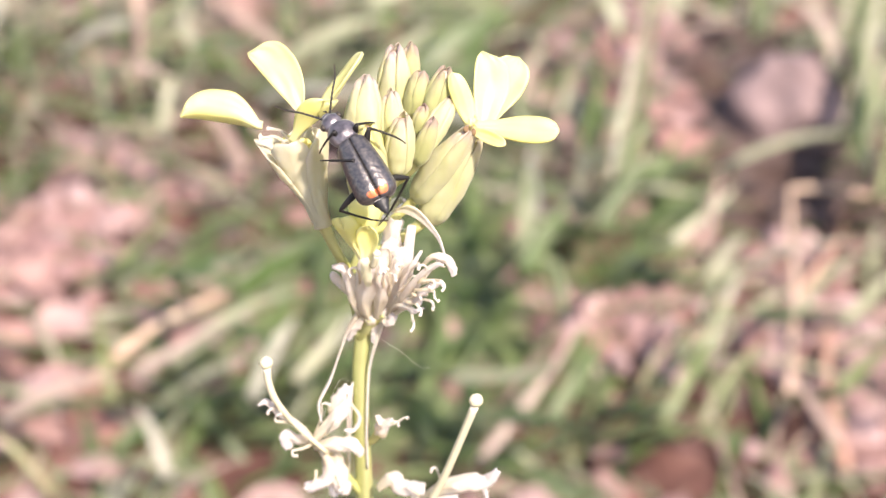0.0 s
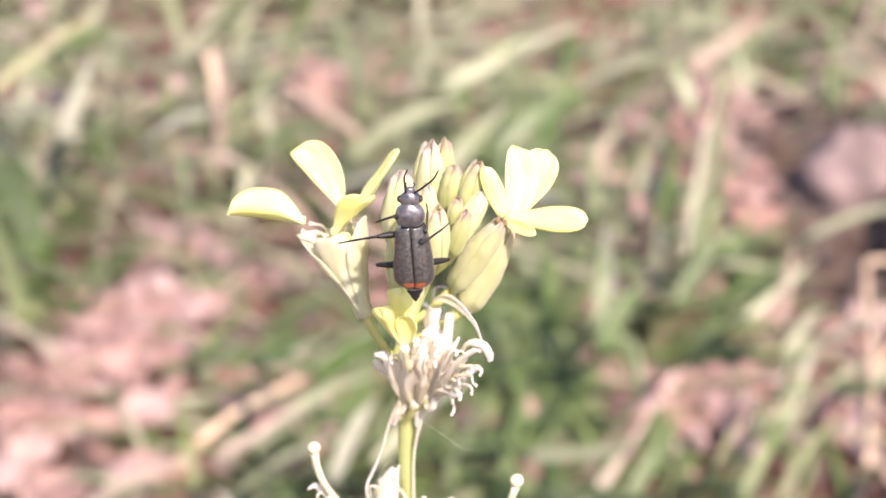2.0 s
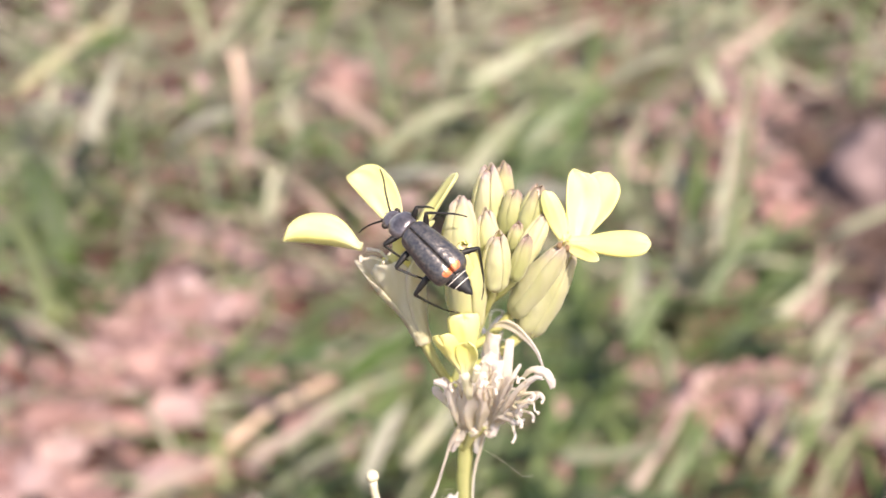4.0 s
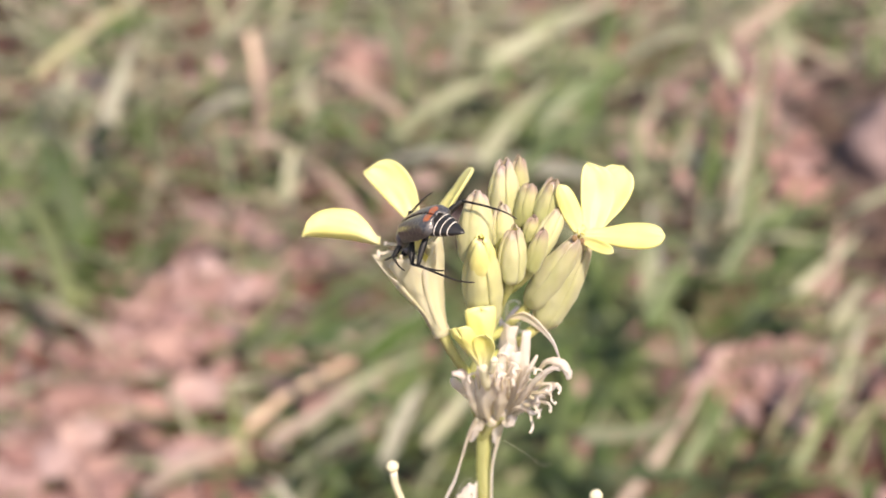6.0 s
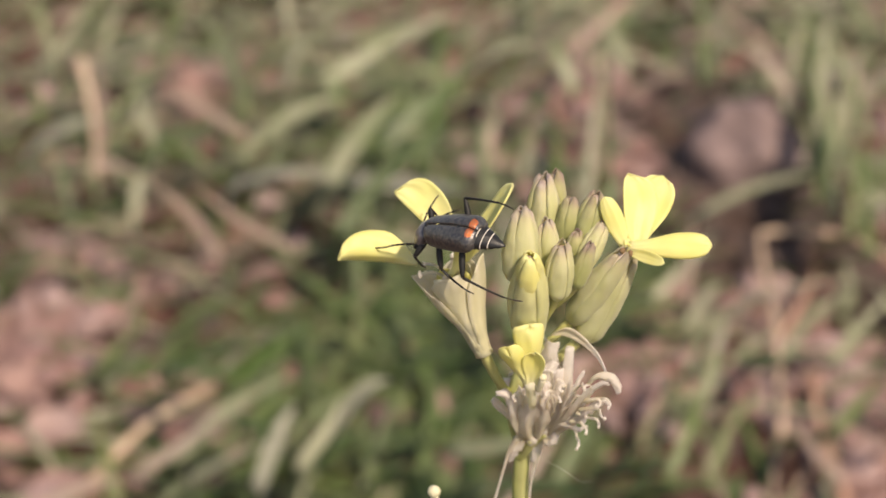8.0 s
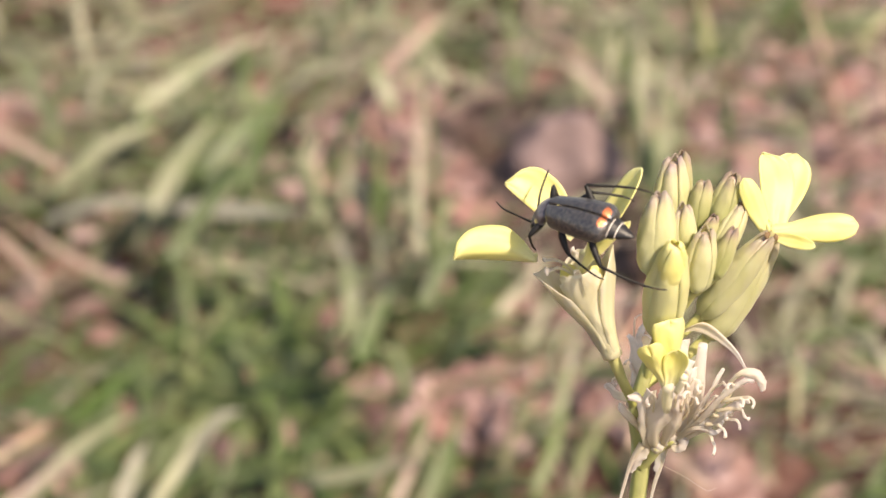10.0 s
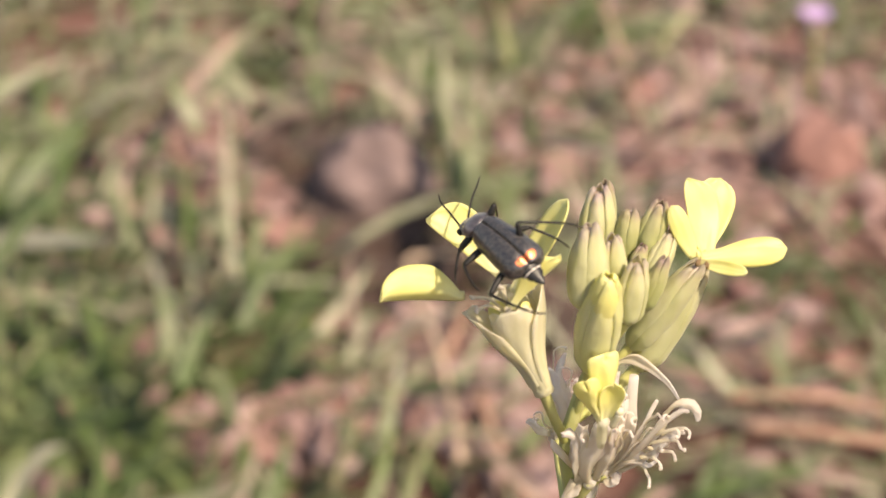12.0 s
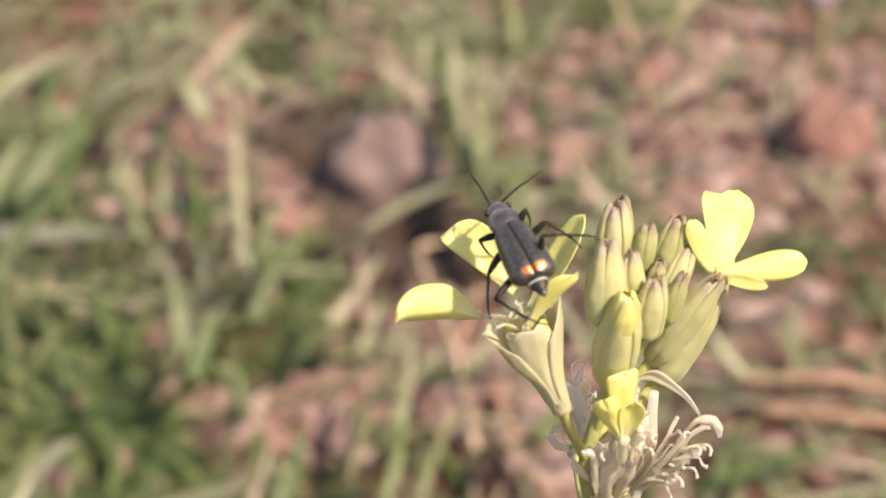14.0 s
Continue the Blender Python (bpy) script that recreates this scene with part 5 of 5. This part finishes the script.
abdomen = part("abdomen", bm, BAND, beetle, "black abdomen ringed with pale bands", at=O)
# pronotum
bm = fresh()
blob(bm, (0, 2.20, 0.12), (0.80, 0.76, 0.47), None, 0.05, 2, 4)
for v in bm.verts:
    if v.co.y < 1.62:
        v.co.y = 1.62 + (v.co.y - 1.62) * 0.3
    v.co.x *= 1 - 0.10 * max(0.0, (2.0 - v.co.y) / 0.5) ** 2
    if v.co.z < -0.1:
        v.co.z *= 0.7
pronotum = part("pronotum", bm, SHELL, beetle, "rounded glossy neck shield", at=O)
bm = fresh()
blob(bm, (0, 3.08, 0.02), (0.58, 0.48, 0.36), None, 0.05, 3, 3)
blob(bm, (0, 3.50, -0.12), (0.30, 0.24, 0.20), None, 0.05, 4, 2)
head = part("head", bm, SHELL, beetle, at=O)
for s in (-1, 1):
    bm = fresh()
    blob(bm, (s * 0.54, 3.12, 0.08), (0.15, 0.19, 0.19), None, 0.0, 5, 2)
    part("eye", bm, LEG, head, at=O)
    bm = tube(fresh(), [(s * 0.14, 3.62, -0.15), (s * 0.24, 3.80, -0.2), (s * 0.16, 3.92, -0.22)], [0.05, 0.05, 0.03], 6)
    part("palp", bm, LEG, head, at=O)


def antenna(s):
    bm = fresh()
    line = smooth_path([(0, 0, 0), (s * 0.25, 0.45, 0.15), (s * 0.62, 1.1, 0.28), (s * 1.0, 1.7, 0.3), (s * 1.22, 2.3, 0.22)], 34)
    tube(bm, line, [0.062 * (1 + 0.18 * (-1) ** i) * (1 - 0.35 * i / 22) for i in range(23)], 7, 66)
    ob = part("antenna", bm, LEG, beetle, at=O)
    ob.location = Vector((s * 0.2, 3.44, 0.08)) * MM
    return ob


ANTENNAE = {s: antenna(s) for s in (-1, 1)}
# hip, thigh length and shin length of each leg
LEGS = {"front": ((0.42, 1.95, -0.32), 1.1, 1.6), "middle": ((0.55, 1.0, -0.42), 1.35, 2.2), "hind": ((0.55, -0.75, -0.36), 1.7, 3.4)}


def leg(which):
    hip, thigh, shin = LEGS[which]
    femur = part("leg", tube(fresh(), [(0, 0, 0), (0, 0.5 * thigh, 0.03), (0, thigh, 0)], [0.12, 0.19, 0.17, 0.10], 8, a1=0.3), LEG, beetle, at=O)
    bm = tube(fresh(), [(0, 0, 0), (0, 0.35 * shin, 0.035 * shin), (0, 0.68 * shin, 0.05 * shin)], [0.08, 0.062, 0.06], 7, a0=0.2, a1=0.6)
    tube(bm, [(0, 0.68 * shin, 0.05 * shin), (0, 0.85 * shin, 0.035 * shin), (0, shin, 0)], [0.056, 0.038, 0.055, 0.034, 0.05, 0.034, 0.046, 0.022], 6, 16, a0=0.6, a1=1.0)
    tibia = part("shin", bm, LEG, femur, at=O)
    return femur, tibia


JOINTS = {(w, s): leg(w) for w in LEGS for s in (-1, 1)}

# seconds, centre in millimetres about the flower head, way ahead, way up
BEETLE = [
    (0, (-0.83, -4.91, 1.55), (-0.451, 0.716, 0.532), (-0.074, -0.624, 0.778)),
    (0.5, (-0.64, -4.92, 1.64), (-0.363, 0.773, 0.520), (-0.088, -0.584, 0.807)),
    (1, (-0.26, -4.80, 0.84), (-0.435, 0.016, 0.900), (0.301, -0.940, 0.163)),
    (1.5, (0.03, -4.80, 0.80), (-0.344, 0.028, 0.938), (0.242, -0.963, 0.118)),
    (2, (-0.18, -4.82, 1.93), (-0.060, 0.141, 0.988), (0.036, -0.989, 0.143)),
    (2.5, (-0.81, -4.90, 2.77), (-0.132, 0.640, 0.757), (0.010, -0.763, 0.646)),
    (3, (-1.31, -4.70, 2.56), (-0.391, 0.675, 0.626), (-0.003, -0.681, 0.732)),
    (5.5, (-3.63, -1.27, 3.17), (-0.644, 0.713, -0.276), (-0.487, -0.105, 0.867)),
    (6, (-3.80, -1.36, 3.03), (-0.505, 0.665, -0.550), (-0.614, 0.171, 0.770)),
    (6.5, (-4.22, -1.28, 3.13), (-0.601, 0.733, -0.319), (-0.517, -0.053, 0.854)),
    (7, (-4.38, -1.27, 3.38), (-0.635, 0.699, -0.328), (-0.542, -0.101, 0.834)),
    (7.5, (-4.64, -1.28, 3.49), (-0.630, 0.652, -0.421), (-0.629, -0.111, 0.770)),
    (8, (-4.58, -1.26, 3.74), (-0.657, 0.700, -0.279), (-0.520, -0.154, 0.840)),
    (10.5, (-5.01, -0.64, 3.78), (-0.547, 0.833, -0.080), (-0.375, -0.159, 0.913)),
    (11, (-4.72, -0.63, 3.76), (-0.324, 0.946, 0.001), (-0.328, -0.113, 0.938)),
    (11.5, (-5.07, -0.60, 3.94), (-0.413, 0.904, 0.112), (-0.302, -0.252, 0.920)),
    (12, (-5.14, -0.39, 4.01), (-0.326, 0.930, 0.167), (-0.286, -0.266, 0.921)),
    (12.5, (-5.20, -0.46, 4.35), (-0.025, 1.000, 0.007), (-0.229, -0.013, 0.973)),
    (13, (-5.56, -0.43, 4.48), (-0.210, 0.975, 0.065), (-0.283, -0.124, 0.951)),
    (13.5, (-5.44, -0.36, 4.63), (-0.219, 0.927, 0.305), (-0.279, -0.359, 0.891)),
    (14, (-5.15, -0.40, 4.69), (-0.007, 0.979, 0.205), (-0.239, -0.201, 0.950)),
]
# seconds and the place of each foot in the beetle's own axes
FRONT_LEFT = [(0, -1.6, 1.96, -0.45), (0.5, -1.64, 1.9, -0.45), (1, -1.11, 1.8, -0.45), (2, -1.82, 1.73, -0.45), (2.5, -1.4, 1.7, -0.9), (3, -0.9, 1.5, -1.2), (5.5, -2.08, 0.94,
    -1.11), (6, -2.07, 1.03, -1.24), (6.5, -0.44, 0.61, -2.51), (7, -1.6, 1.05, -2.41), (7.5, -1.47, 0.39, -1.25), (8, -0.99, 2.89, -2.11), (10.5, -1.14, 2.77, -2.11), (11,
    -2.25, 0.95, -0.59), (11.5, -2.24, 1.33, -1.63), (12, -2.43, 1.16, -1.71), (12.5, -2.27, 1.59, -1.52), (13, -1.74, 3.54, -0.71), (13.5, -2.5, 2.85, -0.21), (14, -0.8,
    2.6, -2.28)]
MIDDLE_LEFT = [(0, -1.73, 1.6, -0.45), (0.5, -1.78, 1.5, -0.45), (1, -2.12, 1.1, -0.45), (2, -3.9, 0.7, -0.45), (2.5, -1.2, 0.4, -1.1), (3, -0.4, 0.2, -1.4), (5.5, -2.14, -1.33,
    -1.09), (6, -1.14, -0.97, -2.46), (6.5, -1.46, -1.49, -1.6), (7, -1.79, -1.31, -1.66), (7.5, -2.14, -0.89, -1.94), (8, -1.8, -0.59, -2.97), (10.5, -1.2, -1.41, -2.68),
    (11, -0.91, -1.37, -2.79), (11.5, -1.35, -1.52, -2.52), (12, -2.5, -1.12, -0.09), (12.5, -2.12, -0.93, -1.91), (13, -2.15, -0.92, -1.89), (13.5, -2.32, -1.26, -2.2),
    (14, -2.29, -0.95, -2.55)]
HIND_LEFT = [(0, 0.3, -1.8, -3.7), (1, 0.3, -1.7, -3.7), (2, 0.3, -1.8, -3.7), (3, 0.3, -1.9, -3.7), (5.5, -2.26, -2.72, -3.26), (6, -1.41,
    -2.92, -3.48), (6.5, -0.68, -2.82, -3.69), (7, -1.25, -2.99, -3.8), (7.5, -1.7, -2.83, -3.79), (8, -1.47, -3.36, -3.68), (10.5, -0.45, -4.54, -3.06), (11, 0.58, -4.3,
    -3.01), (11.5, -1.9, -4.39, -0.01), (12, -1.29, -4.56, 0.06), (12.5, -0.46, -4.56, -1.17), (13, -1.18, -4.56, -0.89), (13.5, -1.44, -4.45, 0.51), (14, -0.57, -4.64,
    -0.14)]
FRONT_RIGHT = [(0, 1.67, 2.16, -0.45), (1, 1.58, 2.4, -0.45), (2, 0.94, 2.6, -0.45), (2.5, 1.41, 2.3, -0.45), (3, 2.16, 1.7, -0.45), (5.5, 1.2, 2.3, -1.0), (6, 1.2, 2.3, -1.0), (6.5,
    1.2, 2.3, -1.0), (7, 1.2, 2.3, -1.0), (7.5, 1.2, 2.3, -1.0), (8, 1.2, 2.3, -1.0), (10.5, 1.2, 2.3, -1.0), (11, 1.2, 2.3, -1.0), (11.5, 1.2, 2.3, -1.0), (12, 1.2, 2.3,
    -1.0), (12.5, 1.2, 2.3, -1.0), (13, 1.2, 2.3, -1.0), (13.5, 1.2, 2.3, -1.0), (14, 1.2, 2.3, -1.0)]
MIDDLE_RIGHT = [(0, 2.58, 0.42, -0.5), (1, 2.1, 1.35, -0.5), (2, 2.1, 1.4, -0.5), (2.5, 2.5, 0.4, -0.5), (3, 3.0, -0.6, -0.5), (5.5, 1.66, 0.94, 0.55), (6, 2.05, 0.37, 0.73), (6.5,
    1.8, 0.8, 0.46), (7, 1.98, 0.56, 0.22), (7.5, 1.68, 0.8, 0.01), (8, 1.7, 0.76, -0.27), (10.5, 2.51, -1.45, -1.39), (11, 2.71, -0.67, -1.23), (11.5, 2.08, -0.84, -1.34),
    (12, 2.79, -1.12, -1.6), (12.5, 2.92, 0.08, -1.01), (13, 2.45, -0.52, -1.58), (13.5, 2.68, -0.84, -1.52), (14, 2.9, -0.01, -1.15)]
HIND_RIGHT = [(0, -0.3, -1.8, -3.7), (1, -0.3, -1.7, -3.7), (2, -0.3, -1.8, -3.7), (3, -0.3, -1.8, -3.7), (5.5, 2.07, -4.63, -1.33), (6, 2.28, -4.32, -2.5),
    (6.5, 2.8, -4.7, -2.04), (7, 1.46, -3.85, 0.74), (7.5, 1.23, -4.04, 0.09), (8, 1.41, -3.78, 0.48), (10.5, 2.89, -2.2, -0.3), (11, 3.12, -1.33, -0.41), (11.5, 3.45,
    -1.77, -0.44), (12, 3.47, -1.59, -0.34), (12.5, 3.78, -0.53, -0.54), (13, 3.72, -1.28, -0.87), (13.5, 3.72, -1.3, -0.72), (14, 3.78, -0.47, -0.59)]
FEET = {("front", -1): FRONT_LEFT, ("middle", -1): MIDDLE_LEFT, ("hind", -1): HIND_LEFT, ("front", 1): FRONT_RIGHT, ("middle", 1): MIDDLE_RIGHT, ("hind", 1): HIND_RIGHT}


def axes_pose(place, ahead, up):
    y = Vector(ahead).normalized()
    x = y.cross(Vector(up)).normalized()
    z = x.cross(y)
    m = Matrix((x, y, z)).transposed().to_4x4()
    m.translation = place
    return m


def bend_leg(hip, thigh, shin, foot, pole):
    """Poses of thigh and shin that bring the foot to its place, the knee towards the pole."""
    hip, foot = Vector(hip), Vector(foot)
    way = foot - hip
    d = min(way.length, 0.985 * (thigh + shin))
    way.normalize()
    cosine = (thigh * thigh + d * d - shin * shin) / (2 * thigh * d)
    angle = math.acos(max(-1, min(1, cosine)))
    pin = way.cross(Vector(pole)).normalized()
    first = Matrix.Rotation(angle, 3, pin) @ way
    knee = hip + first * thigh
    second = (hip + way * d - knee).normalized()
    a = axes_pose(hip * MM, first, pin.cross(first))
    b = axes_pose(knee * MM, second, pin.cross(second))
    return a, a.inverted() @ b


KNEE = {-1: (-1.2, 0.6, -0.3), 1: (0.8, 0.1, 0.9)}


def motions():
    walk(beetle, [(t, axes_pose((Vector(c) + Vector((0, 0, 200))) * MM, ahead, up)) for t, c, ahead, up in BEETLE])
    for s in (-1, 1):
        for which in LEGS:
            hip, thigh, shin = LEGS[which]
            femur, tibia = JOINTS[which, s]
            rows = [(t, bend_leg((hip[0] * s, hip[1], hip[2]), thigh, shin, foot, (s, 0.2, 0.6) if t < 4 else KNEE[s])) for t, *foot in FEET[which, s]]
            walk(femur, [(t, a) for t, (a, b) in rows])
            walk(tibia, [(t, b) for t, (a, b) in rows])
    # the neck bends (down, to its left) and the tail bends down, in degrees, and draws in, in millimetres
    neck = [(0, 0, 16), (0.5, 0, 14), (1.0, 4, 26), (1.5, 2, 10), (2.0, 0, -4), (2.5, 0, 0), (3.0, 4, 8), (5.5, 48, 8), (6.5, 50, 10), (7.5, 48, 8), (8.0, 34, 6), (10.5, 42, 4), (11.0, 14, 4),
            (11.5, 16, 4), (12.0, 34, 6), (12.5, 52, 8), (13.0, 30, 6), (13.5, 4, 2), (14.0, 0, 0)]
    tail = [(0, 4, 0.8), (1.0, -4, 0.8), (2.0, 0, 0.65), (3.0, 6, 0.5), (5.5, 24, 0.05), (6.0, 30, 0.05), (6.5, 26, 0.05), (8.0, 22, 0.2), (10.5, 14, 0.5), (12.5, 10, 0.65), (14.0, 6, 0.65)]
    # each feeler's swing up and to the left, in degrees
    feel = {-1: [(0, 5, 5), (0.5, 5, 5), (1.0, 40, -60), (1.5, 0, -10), (2.0, 45, -40), (2.5, -60, -10), (3.0, -50, -15), (5.5, -30, 5), (6.0, 60, -60), (7.0, 30, -10), (7.5, 45, -55), (8.0, 40, -25), (10.5, 50, -70),
                 (11.5, 0, -25), (12.0, 30, -55), (13.0, 30, -5), (13.5, 15, 5), (14.0, 10, -25)],
            1: [(0, 10, -20), (0.5, 10, -30), (1.5, -10, -40), (2.0, 35, 0), (2.5, -35, -20), (3.0, 10, -10), (5.5, 20, -20), (7.0, 40, -60), (7.5, 15, -75), (8.0, 0, -75), (10.5, 20, -60), (11.0, 30, -50),
                (12.5, 20, -35), (13.5, 20, -15), (14.0, 10, -50)]}

    def nod(t):
        down = float(np.interp(t, [r[0] for r in neck], [r[1] for r in neck]))
        left = float(np.interp(t, [r[0] for r in neck], [r[2] for r in neck]))
        return pose(0, 1.75 * MM, 0.1 * MM, -down, 0, left) @ pose(0, -1.75 * MM, -0.1 * MM)

    for ob in (pronotum, head):
        walk(ob, [(t, nod(t)) for t, _, _ in neck])
    walk(abdomen, [(t, pose(0, -1.3 * MM, 0, a) @ pose(0, (1.3 + d) * MM, 0)) for t, a, d in tail])
    for s in (-1, 1):
        swing = feel[s]
        times = sorted({r[0] for r in neck} | {r[0] for r in swing})
        rows = []
        for t in times:
            rx, rz = (float(np.interp(t, [r[0] for r in swing], [r[k] for r in swing])) for k in (1, 2))
            rows.append((t, nod(t) @ pose(s * 0.2 * MM, 3.44 * MM, 0.08 * MM, rx, 0, rz)))
        walk(ANTENNAE[s], rows)


motions()
